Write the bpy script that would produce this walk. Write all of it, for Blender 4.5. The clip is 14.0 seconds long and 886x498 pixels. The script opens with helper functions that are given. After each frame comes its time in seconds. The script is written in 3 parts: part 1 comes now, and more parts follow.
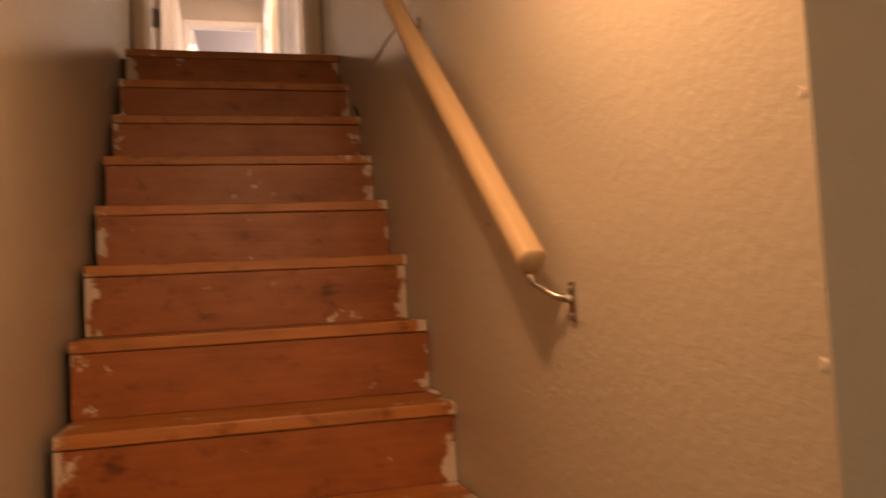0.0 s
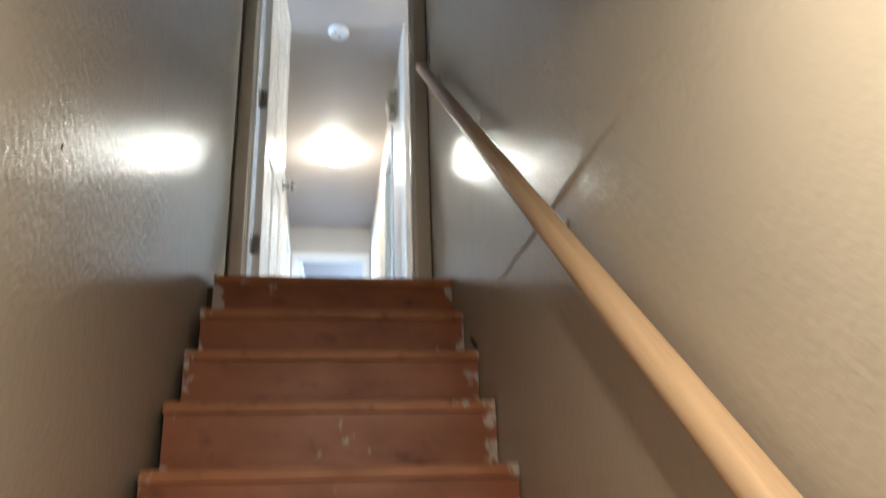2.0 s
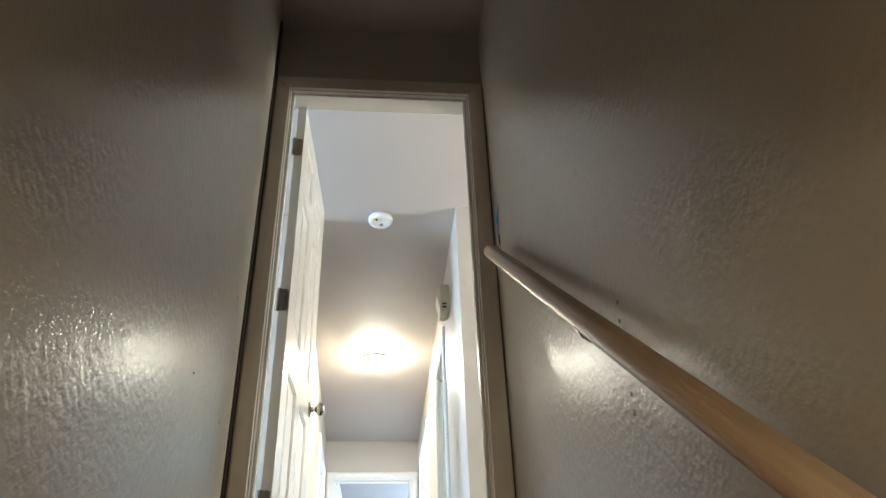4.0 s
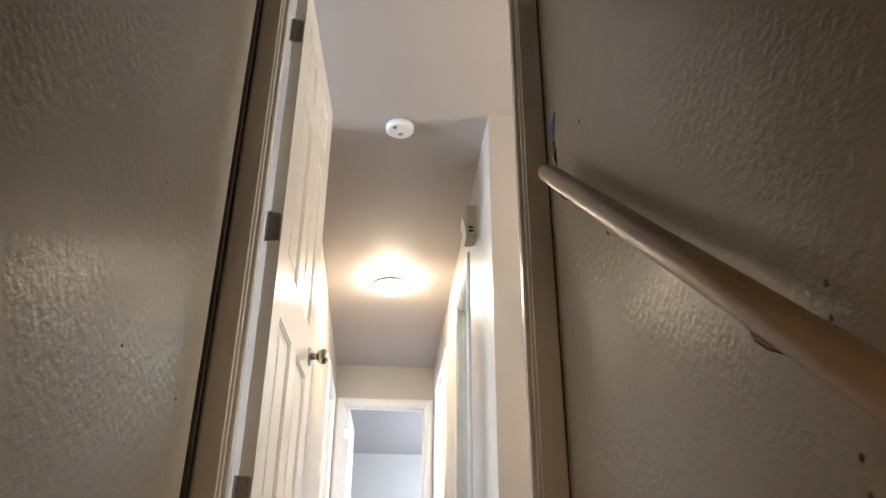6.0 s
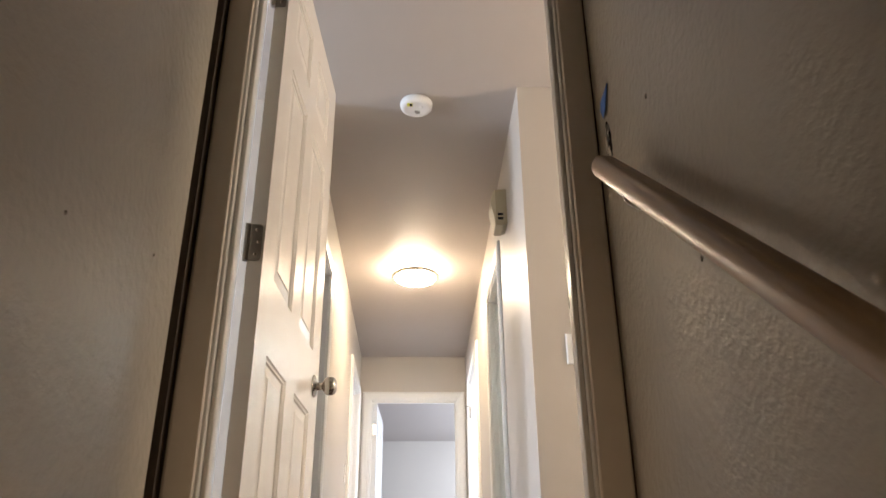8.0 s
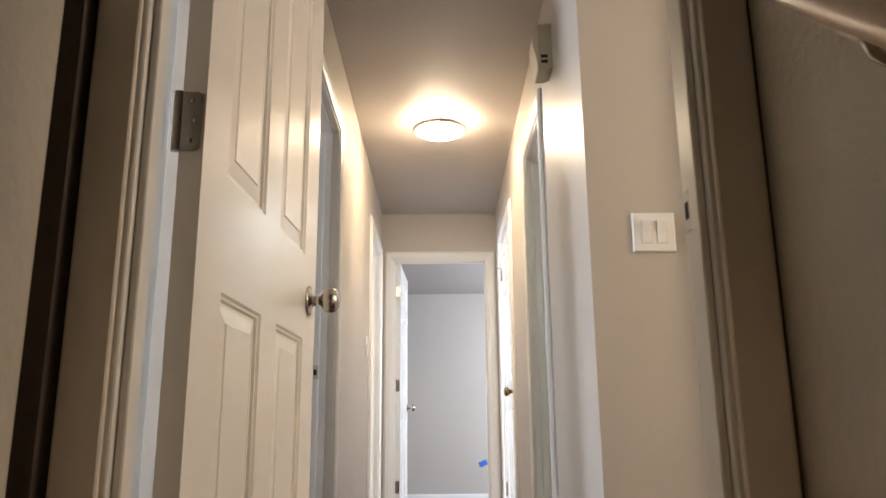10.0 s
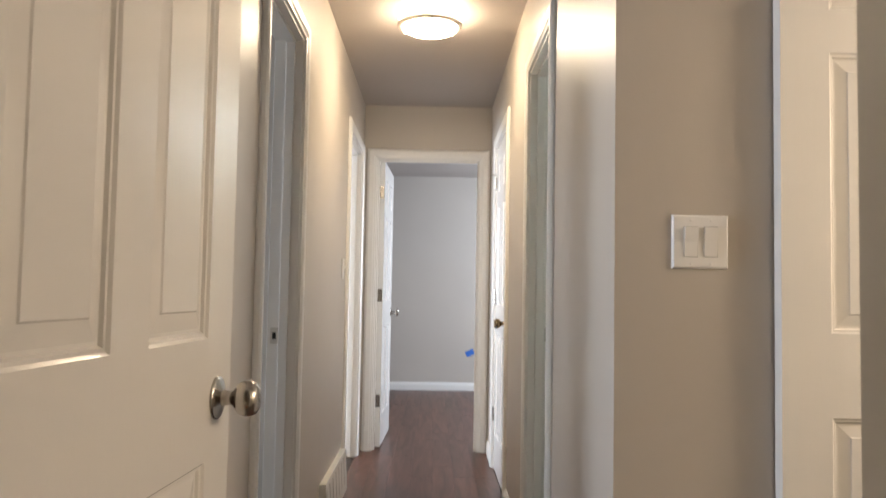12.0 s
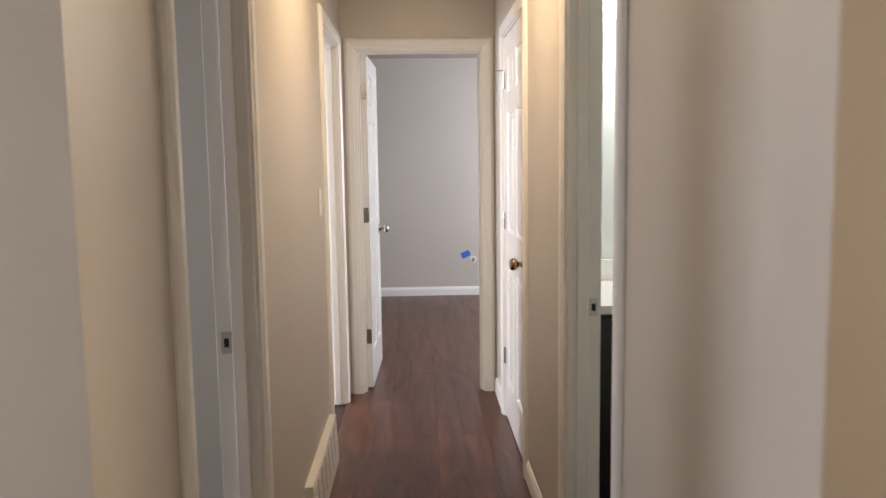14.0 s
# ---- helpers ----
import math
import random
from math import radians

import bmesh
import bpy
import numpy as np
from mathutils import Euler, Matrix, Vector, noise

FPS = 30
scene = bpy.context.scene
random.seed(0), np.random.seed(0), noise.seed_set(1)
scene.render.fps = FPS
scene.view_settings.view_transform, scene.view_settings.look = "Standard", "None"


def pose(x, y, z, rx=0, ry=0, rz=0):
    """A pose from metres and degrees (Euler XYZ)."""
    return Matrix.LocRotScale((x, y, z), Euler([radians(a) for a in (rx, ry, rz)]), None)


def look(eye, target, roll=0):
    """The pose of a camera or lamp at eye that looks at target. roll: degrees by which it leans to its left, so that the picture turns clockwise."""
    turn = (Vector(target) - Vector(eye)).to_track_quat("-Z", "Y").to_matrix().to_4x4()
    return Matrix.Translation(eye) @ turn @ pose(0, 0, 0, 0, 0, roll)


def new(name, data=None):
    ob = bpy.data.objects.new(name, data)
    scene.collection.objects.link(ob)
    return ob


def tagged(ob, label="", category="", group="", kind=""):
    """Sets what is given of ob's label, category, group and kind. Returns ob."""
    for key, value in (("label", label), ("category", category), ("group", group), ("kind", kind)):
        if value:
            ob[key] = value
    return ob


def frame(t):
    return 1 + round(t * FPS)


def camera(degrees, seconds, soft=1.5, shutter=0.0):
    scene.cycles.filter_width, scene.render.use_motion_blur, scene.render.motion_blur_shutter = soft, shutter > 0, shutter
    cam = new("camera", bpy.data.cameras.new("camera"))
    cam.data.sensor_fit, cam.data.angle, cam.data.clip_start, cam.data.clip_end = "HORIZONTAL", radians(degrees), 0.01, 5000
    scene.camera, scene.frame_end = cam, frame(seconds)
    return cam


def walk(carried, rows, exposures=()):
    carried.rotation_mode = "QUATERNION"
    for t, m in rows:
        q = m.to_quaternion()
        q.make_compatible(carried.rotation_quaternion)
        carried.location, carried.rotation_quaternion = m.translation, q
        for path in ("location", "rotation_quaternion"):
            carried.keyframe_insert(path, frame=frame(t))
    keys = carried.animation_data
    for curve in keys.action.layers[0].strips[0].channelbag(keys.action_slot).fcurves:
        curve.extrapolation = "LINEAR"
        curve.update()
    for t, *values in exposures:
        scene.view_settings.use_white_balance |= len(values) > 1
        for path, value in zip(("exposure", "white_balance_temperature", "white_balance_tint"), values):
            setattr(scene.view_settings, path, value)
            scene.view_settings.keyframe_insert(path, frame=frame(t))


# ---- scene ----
cam = camera(58.7, 14.0, shutter=0.5)
PATH = [
    (0, (0.52, 0.603, 1.389), (1.056, 2.527, 1.503), -3.0),
    (0.5, (0.47, 0.665, 1.415), (0.787, 2.631, 1.6), -2.5),
    (1, (0.451, 0.755, 1.442), (0.734, 2.716, 1.715), -1.9),
    (1.5, (0.514, 0.946, 1.463), (0.835, 2.883, 1.84), -2.0),
    (2, (0.57, 1.164, 1.533), (0.857, 3.02, 2.221), -1.8),
    (2.5, (0.583, 1.53, 1.649), (0.732, 3.212, 2.721), -1.4),
    (3, (0.566, 1.735, 1.791), (0.752, 3.35, 2.957), -2.3),
    (5.5, (0.591, 2.384, 2.326), (0.714, 4.124, 3.304), -1.0),
    (6, (0.574, 2.527, 2.412), (0.711, 4.29, 3.345), 0.3),
    (6.5, (0.61, 2.664, 2.508), (0.77, 4.443, 3.409), -0.3),
    (7, (0.635, 2.69, 2.62), (0.675, 4.484, 3.503), 0.1),
    (7.5, (0.631, 2.732, 2.63), (0.675, 4.528, 3.507), -0.4),
    (8, (0.611, 2.895, 2.719), (0.678, 4.697, 3.586), -0.5),
    (8.5, (0.601, 3.045, 2.775), (0.69, 4.889, 3.544), -0.1),
    (10.8, (0.608, 3.63, 3.252), (0.579, 5.596, 3.616), -0.8),
    (11, (0.583, 3.68, 3.304), (0.579, 5.652, 3.638), -0.5),
    (11.5, (0.6, 3.843, 3.404), (0.601, 5.825, 3.672), 0.9),
    (12, (0.641, 3.931, 3.523), (0.665, 5.928, 3.632), 1.0),
    (12.5, (0.592, 4.078, 3.578), (0.617, 6.077, 3.518), 0.7),
    (13, (0.584, 4.296, 3.684), (0.615, 6.291, 3.545), 1.0),
    (13.5, (0.611, 4.463, 3.818), (0.662, 6.452, 3.613), -0.3),
    (14, (0.568, 4.783, 3.825), (0.634, 6.769, 3.598), -0.8),
]
EXPO = [
    (0.0, 0.52, 9200, 39), (0.5, 1.08, 7000, 20), (1.0, 1.16, 5250, 7), (1.5, 1.04, 4950, 4), (2.0, 0.97, 4700, 1),
    (2.5, 0.92, 4400, -3), (3.0, 1.05, 4550, -4), (5.5, 0.88, 5500, 5), (6.5, 0.62, 5750, 9), (8.5, 0.54, 6000, 11),
    (11.0, 0.0, 6150, 10), (12.0, -0.1, 6150, 10), (13.0, -0.12, 6150, 12), (14.0, -0.2, 6600, 14),
]
walk(cam, [(t, look(eye, target, roll)) for t, eye, target, roll in PATH], EXPO)


# ---- light ----
world = bpy.data.worlds.new("world")
scene.world = world
world.use_nodes = True
wn = world.node_tree
sky = wn.nodes.new("ShaderNodeTexSky")
sky.sky_type, sky.sun_disc = "NISHITA", False
sky.sun_elevation, sky.sun_rotation = radians(38), radians(200)
wn.links.new(sky.outputs[0], wn.nodes["Background"].inputs[0])
wn.nodes["Background"].inputs[1].default_value = 0.06


def point_lamp(name, place, watts, colour, radius):
    d = bpy.data.lights.new(name, "POINT")
    d.energy, d.color, d.shadow_soft_size = watts, colour, radius
    ob = new(name, d)
    ob.location = place
    return ob


def window_lamp(name, place, target, sx, sy, watts, colour):
    d = bpy.data.lights.new(name, "AREA")
    d.shape, d.size, d.size_y, d.energy, d.color = "RECTANGLE", sx, sy, watts, colour
    ob = new(name, d)
    ob.matrix_world = look(place, target)
    return ob


DAY = (0.83, 0.90, 1.0)
point_lamp("basement_lamp_light", (0.66, 1.35, 2.05), 11.0, (1.0, 0.67, 0.37), 0.03)
point_lamp("basement_back_light", (0.95, -1.3, 2.0), 24, (1.0, 0.76, 0.48), 0.15)
point_lamp("vanity_lamp_light", (1.80, 8.0, 4.40), 34, (0.98, 1.0, 0.96), 0.06)
point_lamp("side_room_lamp_light", (2.74, 5.12, 4.05), 64, (1.0, 0.80, 0.58), 0.25)
window_lamp("kitchen_daylight", (-2.95, 5.14, 3.95), (0, 5.14, 3.6), 0.9, 1.1, 82, DAY)
window_lamp("left_room_daylight", (-2.95, 6.40, 3.95), (0, 6.7, 3.4), 0.8, 1.1, 40, DAY)
window_lamp("left_far_room_daylight", (-2.95, 8.80, 3.95), (0, 8.85, 3.4), 0.7, 1.1, 140, DAY)
window_lamp("bedroom_daylight", (2.94, 11.2, 3.95), (0, 11.4, 3.6), 1.5, 1.2, 118, DAY)

# ---- materials ----
MATS = {}


def material(name, build):
    m = bpy.data.materials.new(name)
    m.use_nodes = True
    t = m.node_tree
    build(t, t.nodes["Principled BSDF"])
    MATS[name] = m
    return m


def node(t, kind, **inputs):
    n = t.nodes.new(kind)
    for key, value in inputs.items():
        n.inputs[key].default_value = value
    return n


def coords(t, scale=(1, 1, 1)):
    c = t.nodes.new("ShaderNodeTexCoord")
    m = t.nodes.new("ShaderNodeMapping")
    m.inputs["Scale"].default_value = scale
    t.links.new(c.outputs["Object"], m.inputs["Vector"])
    return m.outputs[0]


def grain(t, vec, scale, detail=4.0, rough=0.55, distortion=0.0):
    n = node(t, "ShaderNodeTexNoise", Scale=scale, Detail=detail, Roughness=rough, Distortion=distortion)
    t.links.new(vec, n.inputs["Vector"])
    return n.outputs["Fac"]


def ramp(t, fac, stops):
    r = t.nodes.new("ShaderNodeValToRGB")
    while len(r.color_ramp.elements) < len(stops):
        r.color_ramp.elements.new(0.5)
    for e, (pos, col) in zip(r.color_ramp.elements, stops):
        e.position, e.color = pos, (*col, 1) if len(col) == 3 else col
    t.links.new(fac, r.inputs[0])
    return r.outputs[0]


def mixed(t, fac, a, b, mode="MIX"):
    m = t.nodes.new("ShaderNodeMix")
    m.data_type, m.blend_type = "RGBA", mode
    for sock, value in ((m.inputs[0], fac), (m.inputs[6], a), (m.inputs[7], b)):
        if isinstance(value, (int, float)):
            sock.default_value = value
        elif isinstance(value, tuple):
            sock.default_value = (*value, 1)
        else:
            t.links.new(value, sock)
    return m.outputs[2]


def sums(t, op, a, b):
    m = t.nodes.new("ShaderNodeMath")
    m.operation = op
    for sock, value in zip(m.inputs, (a, b)):
        if isinstance(value, (int, float)):
            sock.default_value = value
        else:
            t.links.new(value, sock)
    return m.outputs[0]


def bumped(t, p, heights):
    last = None
    for fac, strength, dist in heights:
        b = node(t, "ShaderNodeBump", Strength=strength, Distance=dist)
        t.links.new(fac, b.inputs["Height"])
        if last:
            t.links.new(last, b.inputs["Normal"])
        last = b.outputs[0]
    t.links.new(last, p.inputs["Normal"])


def paint(name, colour, rough, peel=0.5, coarse=0.3, vary=0.06, gloss=0.5, smudge=0.5, stipple=74, relief=0.0022):
    def build(t, p):
        v = coords(t)
        big, fine = grain(t, v, 1.7, 5), grain(t, v, 14, 4)
        dark = tuple(c * (1 - vary * 1.6) for c in colour)
        light = tuple(min(1, c * (1 + vary)) for c in colour)
        base = mixed(t, big, dark, light)
        smear = ramp(t, fine, [(0.32, (0.94, 0.93, 0.91)), (0.6, (1, 1, 1))])
        t.links.new(mixed(t, smudge, base, smear, "MULTIPLY"), p.inputs["Base Color"])
        r = t.nodes.new("ShaderNodeMapRange")
        t.links.new(fine, r.inputs[0])
        r.inputs[3].default_value, r.inputs[4].default_value = rough - 0.03, rough + 0.035
        t.links.new(r.outputs[0], p.inputs["Roughness"])
        p.inputs["Specular IOR Level"].default_value = gloss
        bumped(t, p, [(grain(t, v, stipple, 3), coarse, relief), (grain(t, v, 190, 2), peel, 0.0009)])
    return material(name, build)


WALL = paint("eggshell_wall_paint", (0.53, 0.485, 0.43), 0.41, 0.25, 0.10, 0.05, 0.5, 0.0)
STAIRPAINT = paint("stairwell_wall_paint", (0.53, 0.495, 0.425), 0.237, 0.45, 1.0, 0.04, 0.42, 0.25, 54, 0.0021)
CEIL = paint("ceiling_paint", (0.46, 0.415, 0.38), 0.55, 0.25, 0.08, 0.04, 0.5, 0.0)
STAIRTRIM = paint("taupe_trim_paint", (0.82, 0.76, 0.68), 0.35, 0.15, 0.05, 0.04)
TRIM = paint("white_trim_paint", (0.80, 0.785, 0.75), 0.34, 0.10, 0.0, 0.02, 0.5, 0.06)


def door_paint(t, p):
    v = coords(t)
    figure = grain(t, coords(t, (26, 26, 1.6)), 3.0, 5, 0.6, 1.2)
    t.links.new(mixed(t, grain(t, v, 2.2, 3), (0.80, 0.78, 0.745), (0.835, 0.815, 0.785)), p.inputs["Base Color"])
    p.inputs["Roughness"].default_value = 0.21
    bumped(t, p, [(figure, 0.16, 0.0008)])


DOORPAINT = material("white_door_paint", door_paint)
CONCRETE = paint("basement_wall_paint", (0.30, 0.35, 0.37), 0.6, 0.6, 0.7, 0.2)
BATHPAINT = paint("bathroom_wall_paint", (0.70, 0.76, 0.74), 0.4, 0.4, 0.15)


def solid(name, colour, rough, metal=0.0, vary=0.08, scale=60, bump=0.15):
    def build(t, p):
        v = coords(t)
        f = grain(t, v, scale, 4)
        t.links.new(mixed(t, f, tuple(c * (1 - vary) for c in colour), tuple(min(1, c * (1 + vary)) for c in colour)), p.inputs["Base Color"])
        p.inputs["Roughness"].default_value, p.inputs["Metallic"].default_value = rough, metal
        bumped(t, p, [(f, bump, 0.0008)])
    return material(name, build)


CARPET = solid("grey_carpet", (0.30, 0.275, 0.25), 0.9, 0, 0.15, 120, 0.6)
NICKEL = solid("brushed_nickel", (0.52, 0.49, 0.45), 0.24, 1.0, 0.1, 300, 0.05)
BRASS = solid("brushed_brass", (0.40, 0.32, 0.20), 0.25, 1.0, 0.1, 300, 0.05)
STEEL = solid("dull_hinge_steel", (0.36, 0.34, 0.31), 0.38, 1.0, 0.15, 200, 0.1)
PLASTIC = solid("white_plastic", (0.82, 0.81, 0.79), 0.32, 0, 0.02)
GREYPL = solid("grey_plastic", (0.50, 0.49, 0.47), 0.5)
CREAM = solid("cream_plastic", (0.46, 0.40, 0.27), 0.45, 0, 0.06)
COVER = solid("pale_cream_plastic", (0.62, 0.55, 0.40), 0.40, 0, 0.05)
DARK = solid("dark_hole", (0.012, 0.011, 0.010), 0.8)
# dark wood, also used for the shade painted into the casing slits
STUDSHADE = solid("dark_stud_wood_and_slit_shade", (0.055, 0.038, 0.026), 0.8, 0, 0.3, 40, 0.3)
TAPE = solid("blue_masking_tape", (0.035, 0.15, 0.55), 0.6, 0, 0.15, 90, 0.2)
YELLOW = solid("yellow_sticker", (0.70, 0.66, 0.05), 0.5)
BLACKCAB = solid("black_cabinet", (0.014, 0.013, 0.013), 0.3)
QUARTZ = solid("white_counter", (0.85, 0.85, 0.83), 0.15, 0, 0.03)
SATIN = solid("satin_strike_steel", (0.62, 0.60, 0.56), 0.38, 0.85, 0.08, 200, 0.05)
SCUFF = solid("dark_scuff", (0.20, 0.17, 0.135), 0.8)
CHIP = solid("bare_plaster", (0.66, 0.63, 0.56), 0.8, 0, 0.12, 50, 0.4)
REGISTER = solid("white_enamel", (0.78, 0.76, 0.70), 0.3, 0, 0.03)


def rail_wood(t, p):
    v = coords(t, (1, 1, 1))
    streak = grain(t, coords(t, (60, 60, 3)), 3.0, 6, 0.6)
    col = ramp(t, streak, [(0.25, (0.52, 0.375, 0.225)), (0.55, (0.57, 0.42, 0.265)), (0.8, (0.61, 0.455, 0.295))])
    t.links.new(col, p.inputs["Base Color"])
    p.inputs["Roughness"].default_value = 0.42
    bumped(t, p, [(streak, 0.2, 0.0008)])


RAILWOOD = material("light_rail_wood", rail_wood)


def stair_wood(t, p, lift=1.0, warm=1.0):
    info = t.nodes.new("ShaderNodeObjectInfo")
    c = t.nodes.new("ShaderNodeTexCoord")
    shift = t.nodes.new("ShaderNodeVectorMath")
    shift.operation = "ADD"
    spread = t.nodes.new("ShaderNodeVectorMath")
    spread.operation = "SCALE"
    spread.inputs[0].default_value = (17.0, 31.0, 23.0)
    t.links.new(info.outputs["Random"], spread.inputs["Scale"])
    t.links.new(c.outputs["Object"], shift.inputs[0])
    t.links.new(spread.outputs[0], shift.inputs[1])

    def scaled(s):
        m = t.nodes.new("ShaderNodeMapping")
        m.inputs["Scale"].default_value = s
        t.links.new(shift.outputs[0], m.inputs["Vector"])
        return m.outputs[0]
    streak = grain(t, scaled((2.2, 40, 40)), 2.0, 6, 0.62, 0.6)
    blotch = grain(t, scaled((3, 6, 6)), 1.6, 5, 0.6)
    spots = grain(t, scaled((9, 13, 13)), 1.5, 3, 0.6)
    specks = grain(t, scaled((26, 34, 34)), 1.6, 2, 0.5)
    col = ramp(t, streak, [(0.25, (0.300 * lift, 0.093 * lift * warm, 0.029 * lift * warm)), (0.5, (0.340 * lift, 0.111 * lift * warm, 0.036 * lift * warm)), (0.78, (0.380 * lift, 0.130 * lift * warm, 0.044 * lift * warm))])
    col = mixed(t, 0.75, col, ramp(t, blotch, [(0.3, (0.62, 0.58, 0.55)), (0.55, (1, 1, 1)), (0.75, (1.0, 0.96, 0.9))]), "MULTIPLY")
    col = mixed(t, 0.85, col, ramp(t, spots, [(0.24, (0.26, 0.17, 0.12)), (0.32, (0.70, 0.62, 0.56)), (0.42, (1, 1, 1))]), "MULTIPLY")
    # old white paint left at both ends of the boards
    sep = t.nodes.new("ShaderNodeSeparateXYZ")
    t.links.new(c.outputs["Object"], sep.inputs[0])
    away = sums(t, "ABSOLUTE", sep.outputs["X"], 0)
    near = t.nodes.new("ShaderNodeMapRange")
    near.inputs[1].default_value, near.inputs[2].default_value = 0.365, 0.425
    near.inputs[3].default_value, near.inputs[4].default_value = 0.0, 0.24
    t.links.new(away, near.inputs[0])
    edge = sums(t, "ADD", near.outputs[0], grain(t, scaled((11, 9, 9)), 1.4, 4, 0.6))
    worn = ramp(t, edge, [(0.67, (0, 0, 0)), (0.72, (1, 1, 1))])
    fleck = ramp(t, specks, [(0.835, (0, 0, 0)), (0.85, (1, 1, 1))])
    col = mixed(t, worn, col, (0.60, 0.52, 0.44))
    col = mixed(t, fleck, col, (0.58, 0.48, 0.40))
    t.links.new(col, p.inputs["Base Color"])
    r = ramp(t, blotch, [(0.3, (0.52, 0.52, 0.52)), (0.7, (0.40, 0.40, 0.40))])
    t.links.new(r, p.inputs["Roughness"])
    bumped(t, p, [(streak, 0.25, 0.0015), (edge, 0.15, 0.001)])


STAIRWOOD = material("worn_stained_stair_wood", stair_wood)
TREADWOOD = material("scuffed_tread_wood", lambda t, p: stair_wood(t, p, 1.3, 1.22))


def laminate(t, p):
    info = t.nodes.new("ShaderNodeObjectInfo")
    c = t.nodes.new("ShaderNodeTexCoord")
    m = t.nodes.new("ShaderNodeMapping")
    m.inputs["Scale"].default_value = (11, 1.1, 8)
    spread = t.nodes.new("ShaderNodeVectorMath")
    spread.operation = "SCALE"
    spread.inputs[0].default_value = (3.1, 7.7, 5.3)
    t.links.new(info.outputs["Random"], spread.inputs["Scale"])
    add = t.nodes.new("ShaderNodeVectorMath")
    t.links.new(c.outputs["Object"], add.inputs[0])
    t.links.new(spread.outputs[0], add.inputs[1])
    t.links.new(add.outputs[0], m.inputs["Vector"])
    streak = grain(t, m.outputs[0], 1.6, 5, 0.58, 0.8)
    col = ramp(t, streak, [(0.25, (0.030, 0.0095, 0.0055)), (0.5, (0.088, 0.030, 0.0165)), (0.75, (0.155, 0.058, 0.032))])
    tone = ramp(t, info.outputs["Random"], [(0.0, (0.80, 0.78, 0.78)), (1.0, (1.15, 1.12, 1.1))])
    t.links.new(mixed(t, 1.0, col, tone, "MULTIPLY"), p.inputs["Base Color"])
    p.inputs["Specular IOR Level"].default_value = 0.5
    rr = ramp(t, streak, [(0.2, (0.35, 0.35, 0.35)), (0.8, (0.30, 0.30, 0.30))])
    t.links.new(rr, p.inputs["Roughness"])
    bumped(t, p, [(streak, 0.05, 0.0005)])


LAMINATE = material("dark_laminate", laminate)


def glowing(name, colour, strength):
    def build(t, p):
        p.inputs["Base Color"].default_value = (0.9, 0.88, 0.84, 1)
        p.inputs["Emission Color"].default_value = (*colour, 1)
        p.inputs["Emission Strength"].default_value = strength
        p.inputs["Roughness"].default_value = 0.3
    return material(name, build)


DIFFUSER = glowing("lit_diffuser", (1.0, 0.78, 0.52), 92)
BAND = glowing("lit_glass_band", (1.0, 0.78, 0.52), 24)
LAMPRING = solid("pale_satin_nickel", (0.72, 0.67, 0.58), 0.36, 0.35, 0.06, 200, 0.05)
GLOBE = glowing("lit_globe", (0.95, 1.0, 0.96), 8)


def glass(t, p):
    p.inputs["Base Color"].default_value = (0.95, 0.97, 0.97, 1)
    p.inputs["Transmission Weight"].default_value = 1.0
    p.inputs["Roughness"].default_value = 0.02


GLASS = material("window_glass", glass)


# ---- mesh helpers ----
def box(bm, x0, x1, y0, y1, z0, z1):
    v = [bm.verts.new(c) for c in ((x0, y0, z0), (x1, y0, z0), (x1, y1, z0), (x0, y1, z0), (x0, y0, z1), (x1, y0, z1), (x1, y1, z1), (x0, y1, z1))]
    for f in ((0, 3, 2, 1), (4, 5, 6, 7), (0, 1, 5, 4), (1, 2, 6, 5), (2, 3, 7, 6), (3, 0, 4, 7)):
        bm.faces.new([v[i] for i in f])
    return v


def soften(bm, width, segments=2):
    bmesh.ops.bevel(bm, geom=list(bm.edges), offset=width, segments=segments, affect="EDGES", clamp_overlap=True, profile=0.5)
    return bm


def mesh_object(name, bm, mat, smooth=False):
    me = bpy.data.meshes.new(name)
    bmesh.ops.recalc_face_normals(bm, faces=bm.faces)
    if smooth:
        for f in bm.faces:
            f.smooth = True
    bm.to_mesh(me)
    bm.free()
    me.materials.append(mat)
    return new(name, me)


def part(name, bm, mat, parent, label="", smooth=False, at=None):
    ob = mesh_object(name, bm, mat, smooth)
    ob.parent = parent
    if at is not None:
        ob.matrix_basis = at
    return tagged(ob, label)


def anchor(name, m, label, category, kind="", group=""):
    ob = new(name)
    ob.empty_display_size = 0.05
    ob.matrix_basis = m
    return tagged(ob, label, category, group, kind)


def block(x0, x1, y0, y1, z0, z1, bevel=0.0, segments=2):
    bm = bmesh.new()
    box(bm, x0, x1, y0, y1, z0, z1)
    if bevel:
        soften(bm, bevel, segments)
    return bm


def lathe(profile, steps=32):
    """Turns (radius, height) pairs round z."""
    bm = bmesh.new()
    rings = []
    for r, z in profile:
        if r < 1e-5:
            rings.append([bm.verts.new((0, 0, z))])
        else:
            rings.append([bm.verts.new((r * math.cos(2 * math.pi * i / steps), r * math.sin(2 * math.pi * i / steps), z)) for i in range(steps)])
    for a, b in zip(rings, rings[1:]):
        for i in range(steps):
            q = [a[i % len(a)], a[(i + 1) % len(a)], b[(i + 1) % len(b)], b[i % len(b)]]
            q = list(dict.fromkeys(q))
            if len(q) > 2:
                bm.faces.new(q)
    return bm


